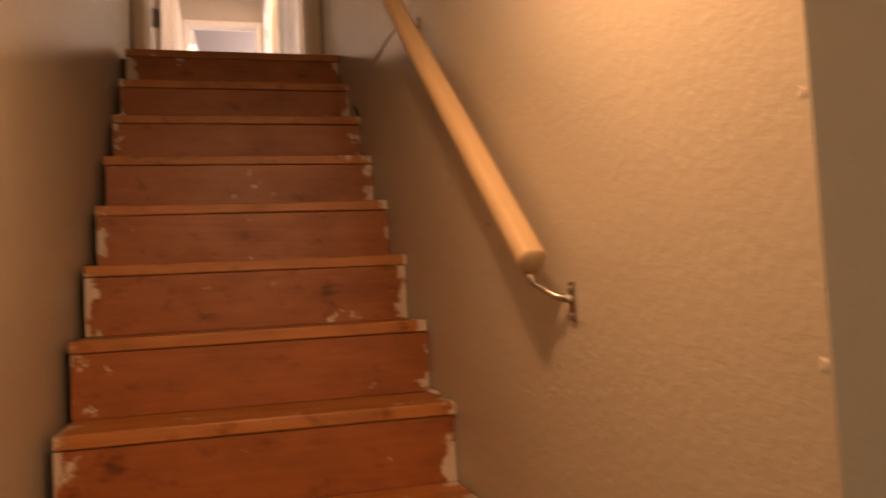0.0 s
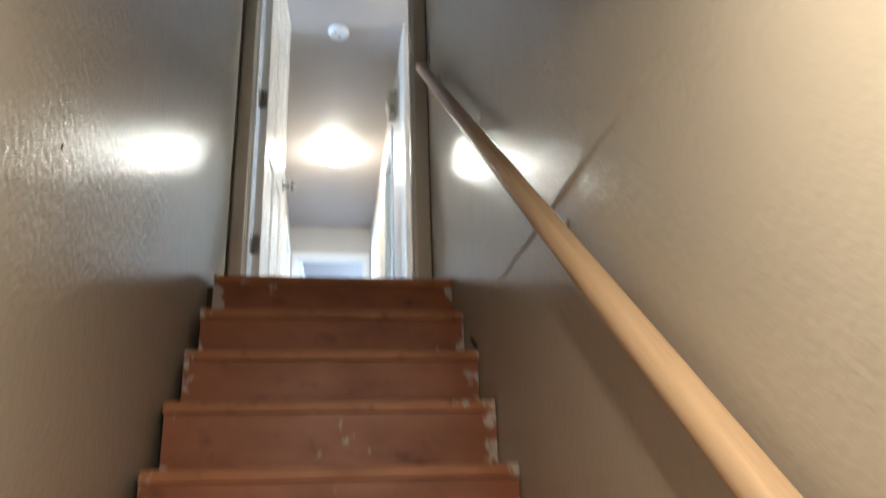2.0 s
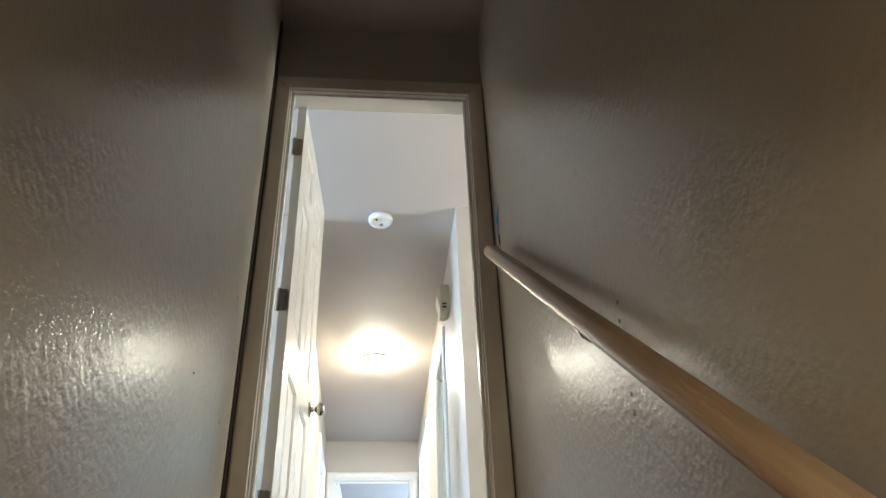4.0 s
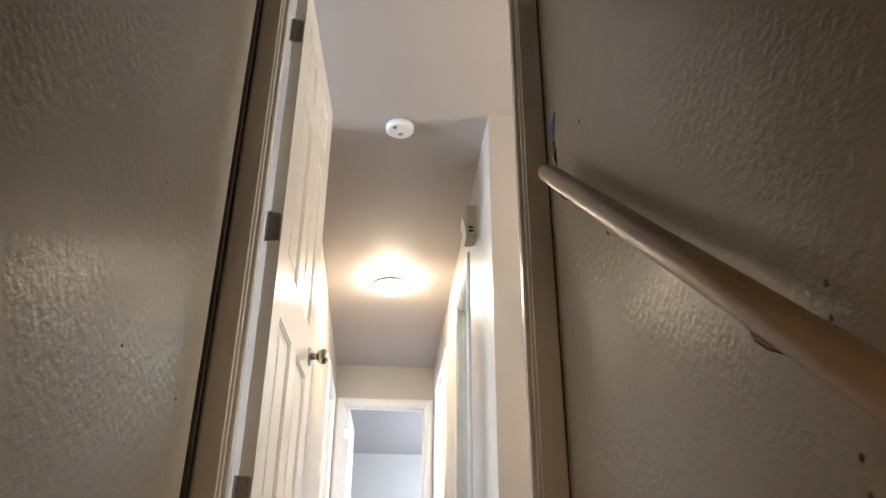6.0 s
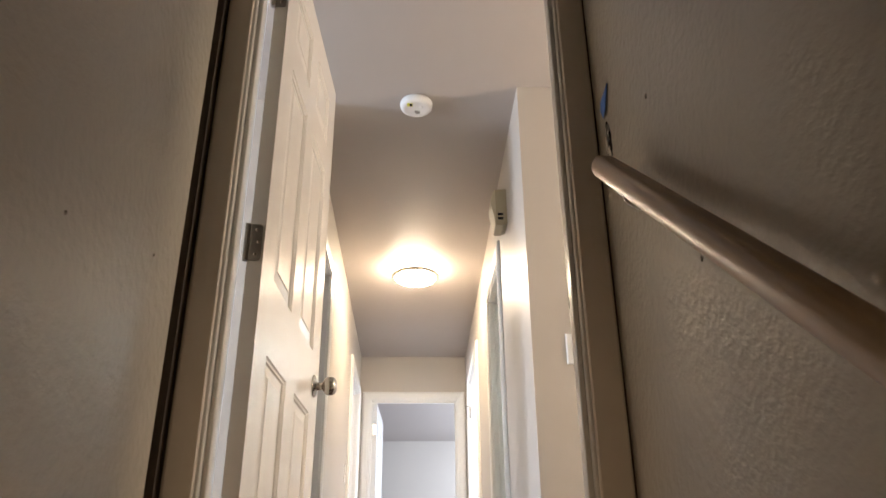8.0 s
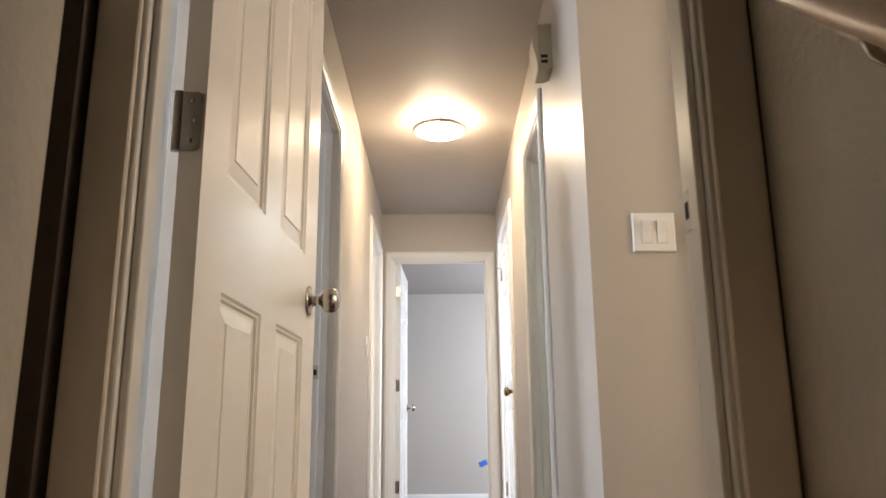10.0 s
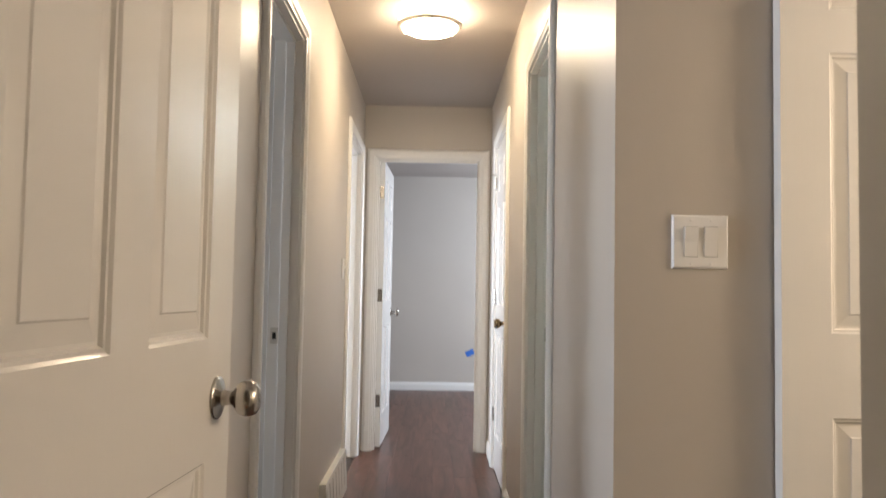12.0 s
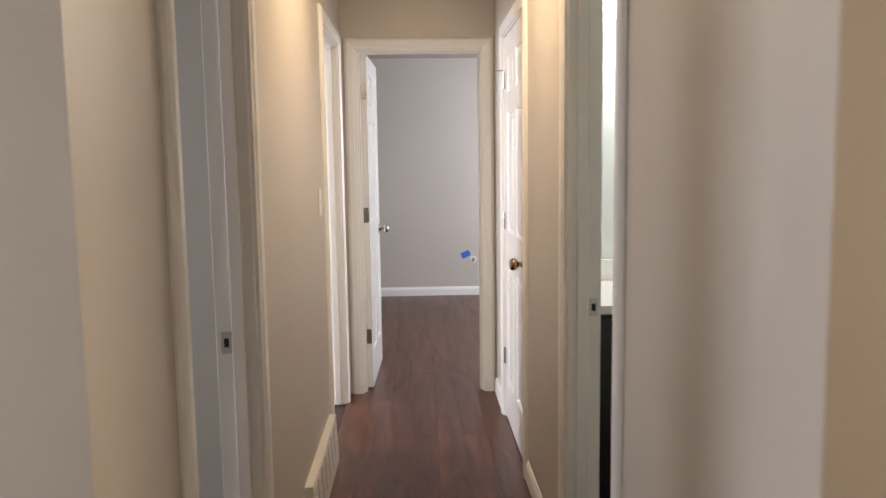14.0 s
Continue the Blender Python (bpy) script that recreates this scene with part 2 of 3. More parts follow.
def tube(points, radius, steps=12, taper=None):
    bm = bmesh.new()
    pts = [Vector(p) for p in points]
    rings = []
    for i, p in enumerate(pts):
        d = (pts[min(i + 1, len(pts) - 1)] - pts[max(i - 1, 0)]).normalized()
        side = d.cross(Vector((0.31, 0.17, 0.93))).normalized()
        up = side.cross(d)
        r = radius if taper is None else taper[i]
        rings.append([bm.verts.new(p + r * (math.cos(a) * side + math.sin(a) * up)) for a in [2 * math.pi * k / steps for k in range(steps)]])
    for a, b in zip(rings, rings[1:]):
        for k in range(steps):
            bm.faces.new((a[k], a[(k + 1) % steps], b[(k + 1) % steps], b[k]))
    bm.faces.new(rings[0])
    bm.faces.new(list(reversed(rings[-1])))
    return bm


def strip(profile, length):
    """Extrudes a closed (y, z) profile along x from 0 to length."""
    bm = bmesh.new()
    a = [bm.verts.new((0, y, z)) for y, z in profile]
    b = [bm.verts.new((length, y, z)) for y, z in profile]
    n = len(profile)
    for i in range(n):
        bm.faces.new((a[i], a[(i + 1) % n], b[(i + 1) % n], b[i]))
    bm.faces.new(a)
    bm.faces.new(list(reversed(b)))
    return bm


def structure(name, bm, mat, label, category):
    return tagged(mesh_object(name, bm, mat), label, category, "", "structure")


def wall_y(bm, x0, x1, y0, y1, z0, z1, holes=()):
    """A wall that runs along y, with holes (from, to, bottom, top)."""
    at = y0
    for a, b, lo, hi in sorted(holes):
        box(bm, x0, x1, at, a, z0, z1)
        if lo > z0:
            box(bm, x0, x1, a, b, z0, lo)
        if hi < z1:
            box(bm, x0, x1, a, b, hi, z1)
        at = b
    box(bm, x0, x1, at, y1, z0, z1)


def wall_x(bm, x0, x1, y0, y1, z0, z1, holes=()):
    at = x0
    for a, b, lo, hi in sorted(holes):
        box(bm, at, a, y0, y1, z0, z1)
        if lo > z0:
            box(bm, a, b, y0, y1, z0, lo)
        if hi < z1:
            box(bm, a, b, y0, y1, hi, z1)
        at = b
    box(bm, at, x1, y0, y1, z0, z1)


# ---- the plan ----
H = 2.418                      # upper floor
TOP = 4.834                    # ceilings
SL, SR = 0.153, 1.018          # stairwell faces
HL, HR = 0.142, 1.040          # hall faces
WT = 0.104                     # wall thickness
DOOR_Y, FAR_Y, BACK_Y = 4.385, 9.452, 12.870
HEAD = H + 2.035
NOSES, RISE, RUN, TOP_NOSE = 13, 0.1820, 0.2155, 3.860
END_R = 1.170                  # where the right stair wall begins
LEFT_A, LEFT_B = (6.215, 6.835), (8.500, 9.255)
BATH, CLOSET = (6.610, 7.222), (8.170, 8.975)
RET_L, RET_R = 5.780, 5.660
WEST, EAST = -3.0, 3.0

bm = bmesh.new()
end = box(bm, SL - 0.12, SL, -2.6, 4.300, 0, TOP)
corner = [e for e in bm.edges if all(v in (end[2], end[6]) for v in e.verts)]
bmesh.ops.bevel(bm, geom=corner, offset=0.012, segments=5, affect="EDGES", profile=0.5)
box(bm, SL - 0.12, SL - 0.055, 4.300, DOOR_Y, H, TOP)
stair_wall_left = structure("wall_stair_left", bm, STAIRPAINT, "beige glossy painted stairwell wall with roller texture", "wall")
bm = bmesh.new()
box(bm, SR, SR + 0.12, END_R, DOOR_Y, 0, TOP)
stair_wall_right = structure("wall_stair_right", bm, STAIRPAINT, "beige glossy painted stairwell wall beside the handrail", "wall")
bm = bmesh.new()
wall_x(bm, WEST, EAST, DOOR_Y, DOOR_Y + WT, H - 0.25, TOP, [(0.199, 0.964, H - 0.02, H + 2.048)])
structure("wall_stair_head", bm, STAIRPAINT, "beige wall with the doorway at the top of the stairs", "wall")
bm = bmesh.new()
box(bm, SL - 0.12, SR + 0.12, 1.60, 1.72, 2.2, TOP)
structure("wall_stair_front", bm, STAIRPAINT, "beige wall above the foot of the stairs", "wall")
bm = bmesh.new()
wall_y(bm, HL - WT, HL, RET_L, FAR_Y, H - 0.02, TOP, [(LEFT_A[0] - 0.015, LEFT_A[1] + 0.015, H - 0.02, HEAD + 0.015), (LEFT_B[0] - 0.015, LEFT_B[1] + 0.015, H - 0.02, HEAD + 0.015)])
structure("wall_hall_left", bm, WALL, "beige eggshell hall wall with two doorways", "wall")
bm = bmesh.new()
wall_y(bm, HR, HR + WT, RET_R, FAR_Y, H - 0.02, TOP, [(BATH[0] - 0.015, BATH[1] + 0.015, H - 0.02, HEAD + 0.015), (CLOSET[0] - 0.015, CLOSET[1] + 0.015, H - 0.02, HEAD + 0.015)])
structure("wall_hall_right", bm, WALL, "beige eggshell hall wall with two doorways", "wall")
bm = bmesh.new()
box(bm, WEST, HL - WT, RET_L, RET_L + WT, H - 0.02, TOP)
structure("wall_landing_left", bm, WALL, "grey beige wall beside the landing", "wall")
bm = bmesh.new()
box(bm, HR + WT, 2.3, RET_R, RET_R + WT, H - 0.02, TOP)
structure("wall_landing_right", bm, WALL, "beige wall that carries the light switches", "wall")
bm = bmesh.new()
wall_y(bm, 2.2, 2.3, DOOR_Y + WT, RET_R, H - 0.02, TOP, [(4.62, 5.63, H - 0.02, HEAD)])
structure("wall_landing_end", bm, WALL, "beige wall with a doorway at the end of the landing", "wall")
bm = bmesh.new()
wall_x(bm, WEST, EAST, FAR_Y, FAR_Y + WT, H - 0.02, TOP, [(0.222, 0.972, H - 0.02, HEAD + 0.015)])
structure("wall_hall_end", bm, WALL, "beige wall with the bedroom doorway at the hall's end", "wall")
bm = bmesh.new()
box(bm, WEST, EAST, BACK_Y, BACK_Y + WT, H - 0.02, TOP)
structure("wall_bedroom_back", bm, WALL, "grey beige back wall of the empty bedroom", "wall")
FW = (8.43, 9.17, H + 0.95, H + 2.05)
KW, LW, BW = (4.70, 5.58, H + 0.95, H + 2.05), (6.00, 6.80, H + 0.95, H + 2.05), (10.45, 11.95, H + 0.9, H + 2.1)
bm = bmesh.new()
wall_y(bm, WEST - 0.15, WEST, DOOR_Y, BACK_Y + WT, H - 0.25, TOP, [KW, LW, FW])
structure("wall_west", bm, WALL, "outer wall with three windows", "wall")
bm = bmesh.new()
wall_y(bm, EAST, EAST + 0.15, DOOR_Y, BACK_Y + WT, H - 0.25, TOP, [BW])
structure("wall_east", bm, WALL, "outer wall with the bedroom window", "wall")
bm = bmesh.new()
box(bm, WEST, HL - WT, 8.0, 8.1, H - 0.02, TOP)
structure("wall_rooms_left", bm, WALL, "plain partition between the two side rooms", "wall")
bm = bmesh.new()
box(bm, HR + WT, EAST, 8.230, 8.330, H - 0.02, TOP)
structure("wall_bathroom_back", bm, BATHPAINT, "pale green white bathroom wall behind the vanity", "wall")
bm = bmesh.new()
box(bm, HR + WT, EAST, 5.95, 6.05, H - 0.02, TOP)
structure("wall_bathroom_front", bm, BATHPAINT, "pale bathroom wall", "wall")
bm = bmesh.new()
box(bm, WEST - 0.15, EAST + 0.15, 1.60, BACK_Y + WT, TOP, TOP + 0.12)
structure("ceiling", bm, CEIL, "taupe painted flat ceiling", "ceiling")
bm = bmesh.new()
box(bm, WEST - 0.15, EAST + 0.15, DOOR_Y + WT, BACK_Y + WT, H - 0.25, H - 0.012)
floor = structure("floor", bm, STUDSHADE, "dark laminate plank floor of hall and bedroom", "floor")
bm = bmesh.new()
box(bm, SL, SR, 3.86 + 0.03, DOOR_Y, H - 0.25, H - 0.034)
structure("floor_stair_head", bm, STUDSHADE, "framing under the top landing board", "floor")
# framing beside the stair door's casing, shade of the slits put into its colour
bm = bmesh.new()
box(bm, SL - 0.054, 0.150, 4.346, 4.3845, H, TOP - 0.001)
structure("trim_slit_left", bm, STUDSHADE, "dark framing between wall and door casing, its colour deepened for shade", "trim")
# solid dark strip that paints the narrow gap's shade
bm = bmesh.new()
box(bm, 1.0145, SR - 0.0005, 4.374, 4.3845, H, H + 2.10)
structure("trim_slit_right", bm, STUDSHADE, "thin dark strip painted as the shade between door casing and wall", "trim")
bm = bmesh.new()
box(bm, WEST, HL - WT, RET_L + WT, FAR_Y, H - 0.012, H - 0.002)
structure("floor_side_rooms", bm, CARPET, "grey beige carpet of the side rooms", "floor")
# basement shell
# added blocker: keeps sky light from leaking in under the stairs
bm = bmesh.new()
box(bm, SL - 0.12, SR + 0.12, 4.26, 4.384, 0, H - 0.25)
structure("wall_under_stairs", bm, STUDSHADE, "unseen dark sheet added to keep sky light out from under the stairs", "wall")
bm = bmesh.new()
box(bm, -2.6, 4.0, -2.6, 6.0, -0.12, 0)
structure("floor_basement", bm, CONCRETE, "grey painted concrete basement floor", "floor")
bm = bmesh.new()
box(bm, -2.6, 4.0, -2.6, 1.60, 2.2, 2.32)
box(bm, SR + 0.12, 4.0, 1.60, DOOR_Y, 2.2, 2.32)
structure("ceiling_basement", bm, CEIL, "low painted basement ceiling", "ceiling")
bm = bmesh.new()
box(bm, 2.55, 2.70, -2.6, 4.5, 0, 2.2)
structure("wall_basement_right", bm, CONCRETE, "dark grey green basement wall", "wall")
bm = bmesh.new()
box(bm, SL - 0.12, 2.7, -2.75, -2.6, 0, 2.2)
structure("wall_basement_back", bm, CONCRETE, "dark grey basement wall behind the stairs' foot", "wall")
bm = bmesh.new()
box(bm, SR + 0.12, 2.55, 4.2, 4.35, 0, 2.2)
structure("wall_basement_far", bm, CONCRETE, "dark grey basement wall", "wall")


# ---- windows that let the daylight in ----
def window(name, x, y0, y1, z0, z1):
    w = anchor(name, pose(x, (y0 + y1) / 2, z0), "white framed side window with two clear panes", "window", "structure")
    wd, ht = y1 - y0, z1 - z0
    bm = bmesh.new()
    for a, b, c, d in ((-wd / 2, wd / 2, 0, 0.05), (-wd / 2, wd / 2, ht - 0.05, ht), (-wd / 2, -wd / 2 + 0.05, 0.05, ht - 0.05), (wd / 2 - 0.05, wd / 2, 0.05, ht - 0.05), (-0.025, 0.025, 0.05, ht - 0.05)):
        box(bm, -0.03, 0.03, a, b, c, d)
    part("window_frame", bm, TRIM, w)
    for a, b in ((-wd / 2 + 0.05, -0.025), (0.025, wd / 2 - 0.05)):
        pane = part("pane", block(-0.003, 0.003, a, b, 0.05, ht - 0.05), GLASS, w)
        pane.visible_shadow = False


window("window_1", WEST - 0.09, *KW)
window("window_2", WEST - 0.09, *LW)
window("window_4", WEST - 0.09, *FW)
window("window_3", EAST + 0.09, *BW)


# ---- door frames ----
CASING = [(0.0, 0.0), (-0.011, 0.002), (-0.013, 0.012), (-0.017, 0.020), (-0.019, 0.048), (-0.014, 0.060), (-0.006, 0.066), (0.0, 0.066)]


FLAT = [(0.0, 0.0), (-0.010, 0.0), (-0.0125, 0.0025), (-0.0135, 0.030), (-0.0135, 0.062), (-0.011, 0.066), (0.0, 0.066)]


def casing_run(length, mitre_a, mitre_b, wide=0.066, shape=CASING):
    """A moulding along x, proud to -y, its inner edge at z = 0, mitred at its ends."""
    bm = bmesh.new()
    k = wide / 0.066
    a = [bm.verts.new((-z * k * mitre_a, y, z * k)) for y, z in shape]
    b = [bm.verts.new((length + z * k * mitre_b, y, z * k)) for y, z in shape]
    n = len(shape)
    for i in range(n):
        bm.faces.new((a[i], a[(i + 1) % n], b[(i + 1) % n], b[i]))
    bm.faces.new(a)
    bm.faces.new(list(reversed(b)))
    return bm


def door_frame(name, m, width, height, thick, stop_at, label, left=0.066, right=0.066, both=False, strike=None, front=None, reveal=0.006):
    """Opening from u = 0 to width, wall from v = 0 to thick."""
    f = anchor(name, m, label, "door frame", "structure")
    part("jamb", block(-0.015, 0.003, -0.002, thick + 0.002, 0, height + 0.015, 0.002, 1), TRIM, f)
    part("jamb", block(width - 0.003, width + 0.015, -0.002, thick + 0.002, 0, height + 0.015, 0.002, 1), TRIM, f)
    part("jamb_head", block(0.003, width - 0.003, -0.002, thick + 0.002, height - 0.003, height + 0.015), TRIM, f)
    s0, s1 = stop_at
    part("stop", block(0.003, 0.014, s0, s1, 0, height - 0.003, 0.002, 1), TRIM, f)
    part("stop", block(width - 0.014, width - 0.003, s0, s1, 0, height - 0.003, 0.002, 1), TRIM, f)
    part("stop_head", block(0.014, width - 0.014, s0, s1, height - 0.014, height - 0.003), TRIM, f)
    for side in ((0, 1) if both else (0,)):
        flip = pose(width, thick, 0, 0, 0, 180) if side else pose(0, 0, 0)
        a, b = (right, left) if side else (left, right)
        r = reveal
        mat, shape = (front, FLAT) if front and not side else (TRIM, CASING)
        part("casing_head", casing_run(width + 2 * r, a / 0.066, b / 0.066, 0.066, shape), mat, f, at=flip @ pose(-r, 0, height + r))
        part("casing", casing_run(height + r, 0, 1, a, shape), mat, f, at=flip @ pose(-r, 0, 0, 0, -90, 0))
        leg = casing_run(height + r, 1, 0, b, shape)
        part("casing", leg, mat, f, at=flip @ pose(width + r, 0, height + r, 0, 90, 0))
    if strike:
        u, v, z = strike
        face = 1 if u > width / 2 else -1
        x = width - 0.003 if face > 0 else 0.003
        d = -0.0015 * face
        sp = part("strike_plate", block(min(x, x + d), max(x, x + d), v - 0.014, v + 0.014, z - 0.029, z + 0.029), SATIN, f, "small nickel strike plate")
        part("latch_hole", block(min(x + d, x + 1.6 * d), max(x + d, x + 1.6 * d), v - 0.006, v + 0.007, z - 0.012, z + 0.012), DARK, sp)
    return f


door_frame("door_frame", pose(0.215, DOOR_Y, H), 0.733, 2.030, WT, (0.014, 0.046), "white painted frame of the stair door, shaded on the stairs' side", 0.056, 0.062, True, (0.733, 0.086, 0.935), STAIRTRIM, 0.004)
door_frame("door_frame", pose(HL, LEFT_A[0], H, 0, 0, 90), LEFT_A[1] - LEFT_A[0], 2.035, WT, (0.028, 0.062), "white painted open door frame in the hall", 0.066, 0.066, False, (0.62, 0.078, 0.935))
door_frame("door_frame", pose(HL, LEFT_B[0], H, 0, 0, 90), LEFT_B[1] - LEFT_B[0], 2.035, WT, (0.028, 0.062), "white painted open door frame near the hall's end")
door_frame("door_frame", pose(HR, BATH[1], H, 0, 0, -90), BATH[1] - BATH[0], 2.035, WT, (0.028, 0.062), "white painted open bathroom door frame", 0.066, 0.066, False, (0.0, 0.082, 0.935))
door_frame("door_frame", pose(HR, CLOSET[1], H, 0, 0, -90), CLOSET[1] - CLOSET[0], 2.035, WT, (0.045, 0.075), "white painted closet door frame")
door_frame("door_frame", pose(0.237, FAR_Y, H), 0.720, 2.035, WT, (0.028, 0.062), "white painted bedroom door frame at the hall's end", 0.066, 0.066)


# ---- six-panel doors ----
def raised_panel(w, h, thick):
    bm = bmesh.new()
    rings = ((0.0, 0.0), (0.004, 0.004), (0.008, 0.0045), (0.011, 0.009), (0.016, 0.009), (0.040, 0.0050), (0.0425, 0.003), (0.050, 0.003))
    for s in (-1, 1):
        loops = []
        for inset, deep in rings:
            y = s * (thick / 2 - deep)
            loops.append([bm.verts.new(c) for c in ((inset, y, inset), (w - inset, y, inset), (w - inset, y, h - inset), (inset, y, h - inset))])
        for a, b in zip(loops, loops[1:]):
            for i in range(4):
                bm.faces.new((a[i], a[(i + 1) % 4], b[(i + 1) % 4], b[i]))
        bm.faces.new(loops[-1])
    return bm


def door_knob(parent, u, z, thick, mat, sides=(-1, 1)):
    for s in sides:
        turn = pose(u, s * thick / 2, z, 90 if s < 0 else -90)
        k = part("knob", lathe([(0.0125, 0.006), (0.0115, 0.016), (0.0105, 0.022), (0.0125, 0.028), (0.020, 0.032), (0.0255, 0.038), (0.0275, 0.046), (0.0268, 0.054), (0.0235, 0.061), (0.017, 0.0655), (0.008, 0.067), (0, 0.0672)]), mat, parent, "round brushed metal knob", True, turn)
        part("rosette", lathe([(0, 0.0), (0.033, 0.0), (0.033, 0.002), (0.031, 0.004), (0.024, 0.006), (0.016, 0.0085), (0.0125, 0.010)]), mat, k, "", True)


def hinge(parent, x, y, z, leaf_to, mat):
    """Knuckle at (x, y); leaf_to: the corner to which the open leaf runs."""
    bm = tube([(x, y, z - 0.045), (x, y, z + 0.045)], 0.0062, 12)
    h = part("hinge", bm, mat, parent, "dull steel butt hinge")
    lx, ly = leaf_to
    bm = bmesh.new()
    d = Vector((lx - x, ly - y, 0)).normalized()
    nrm = Vector((-d.y, d.x, 0)) * 0.0011
    n = 10
    outline = [(0, -0.0445)]
    lenn = (Vector((lx, ly, 0)) - Vector((x, y, 0))).length
    r = 0.008
    for k in range(5):
        a = -math.pi / 2 + k * math.pi / 8
        outline.append((lenn - r + r * math.cos(a), -0.0445 + r + r * math.sin(a)))
    for k in range(5):
        a = k * math.pi / 8
        outline.append((lenn - r + r * math.cos(a), 0.0445 - r + r * math.sin(a)))
    outline.append((0, 0.0445))
    front = [bm.verts.new(Vector((x, y, z)) + d * u + Vector((0, 0, w)) + nrm) for u, w in outline]
    back = [bm.verts.new(Vector((x, y, z)) + d * u + Vector((0, 0, w)) - nrm) for u, w in outline]
    bm.faces.new(front)
    bm.faces.new(list(reversed(back)))
    for i in range(len(outline)):
        j = (i + 1) % len(outline)
        bm.faces.new((front[i], back[i], back[j], front[j]))
    part("hinge_leaf", bm, mat, h)
    for w, u in ((-0.030, 0.6), (0.0, 0.75), (0.030, 0.6)):
        bm = lathe([(0, 0.0018), (0.0028, 0.0016), (0.0036, 0.0008), (0.0036, 0)], 10)
        place = Vector((x, y, z + w)) + d * (lenn * u) - nrm
        turn = Matrix.Translation(place) @ (-nrm).to_track_quat("Z", "Y").to_matrix().to_4x4()
        part("screw", bm, NICKEL, h, "", True, turn)


def panel_door(name, m, width, height, label, knob_mat=NICKEL, thick=0.035, knob_z=0.93, knob_side=1, sides=(-1, 1)):
    """Leaf from u = 0 (hinges) to width, centred on v = 0."""
    d = anchor(name, m, label, "door")
    st, mu = 0.108, 0.100
    pw = (width - 2 * st - mu) / 2
    rows = ((0.0, 0.215), (0.842, 1.022), (1.635, 1.730), (1.915, height))
    t = thick / 2
    bm = bmesh.new()
    box(bm, 0, st, -t, t, 0, height)
    box(bm, width - st, width, -t, t, 0, height)
    for a, b in rows:
        box(bm, st, width - st, -t, t, a, b)
    for (a0, a1), (b0, b1) in zip(rows, rows[1:]):
        box(bm, st + pw, st + pw + mu, -t, t, a1, b0)
    part("leaf_frame", bm, DOORPAINT, d)
    for (a0, a1), (b0, b1) in zip(rows, rows[1:]):
        for u in (st, st + pw + mu):
            part("panel", raised_panel(pw, b0 - a1, thick), DOORPAINT, d, at=pose(u, 0, a1))
    u = width - 0.062 if knob_side > 0 else 0.062
    door_knob(d, u, knob_z, thick, knob_mat, sides)
    e = width if knob_side > 0 else 0
    if sides:
        part("latch_plate", block(e - 0.001, e + 0.0015, -0.012, 0.012, knob_z - 0.028, knob_z + 0.028), NICKEL, d)
    return d


LEAF = 0.733
stair_door = panel_door("stair_door", pose(0.2555, 4.4800, H + 0.008, 0, 0, 86.5), LEAF, 2.018, "white six-panel door standing open into the hall, nickel knob")
for z in (0.345, 1.075, 1.80):
    hinge(stair_door, -0.006, 0.0205, z - 0.008, (-0.0025, -0.0125), STEEL)

bedroom_door = panel_door("bedroom_door", pose(0.268, FAR_Y + WT - 0.005, H + 0.008, 0, 0, 88), 0.712, 2.022, "white six-panel bedroom door standing open")
for z in (0.33, 1.075, 1.81):
    hinge(bedroom_door, -0.006, 0.0205, z - 0.008, (-0.0025, -0.0125), NICKEL)

closet_door = panel_door("closet_door", pose(HR + 0.021, CLOSET[1] - 0.004, H + 0.008, 0, 0, -90), CLOSET[1] - CLOSET[0] - 0.010, 2.022, "white six-panel closet door, closed, with a brass knob", BRASS, sides=(-1,))
for z in (0.34, 1.075, 1.81):
    hinge(closet_door, -0.003, -0.0235, z - 0.008, (0.012, -0.0195), NICKEL)
stop_rod = part("hinge_pin_stop", tube([(-0.003, -0.026, 1.855), (-0.020, -0.050, 1.857), (-0.055, -0.058, 1.857)], 0.0032, 8), STEEL, closet_door, "thin dark hinge-pin door stop")

landing_door = panel_door("landing_door", pose(2.188, RET_R - 0.024, H + 0.008, 0, 0, 180), 0.797, 2.022, "white six-panel door standing open against the switch wall", sides=())


# ---- stairs ----
def tread_board(name, w, run, z, y, parent):
    bm = block(-w / 2, w / 2, -0.0, run, -0.030, 0.0, 0.004, 2)
    return part(name, bm, TREADWOOD, parent, at=pose(SR - 0.002 - w / 2, y, z))


stairs = anchor("stairs", pose(0, 0, 0), "worn reddish stained wooden staircase with paint-flecked edges", "stairs", "structure")
rng = random.Random(4)
for k in range(1, NOSES + 1):
    z, y = H - (NOSES - k) * RISE, TOP_NOSE - (NOSES - k) * RUN
    w = SR - SL - 0.017 - rng.uniform(0, 0.006)
    depth = (DOOR_Y - y + 0.001) if k == NOSES else RUN + 0.008
    tilt = rng.uniform(-0.15, 0.15)
    tr = tread_board("tread", w, depth, z, y, stairs)
    tr.matrix_basis = tr.matrix_basis @ pose(rng.uniform(-0.003, 0.003), 0, 0, 0, tilt, 0)
    rw = w - 0.003
    bm = block(-rw / 2, rw / 2, 0, 0.018, (-RISE if k > 1 else -z) + 0.001, -0.032)
    part("riser", bm, STAIRWOOD, stairs, at=pose(SR - 0.003 - rw / 2, y + 0.007, z))

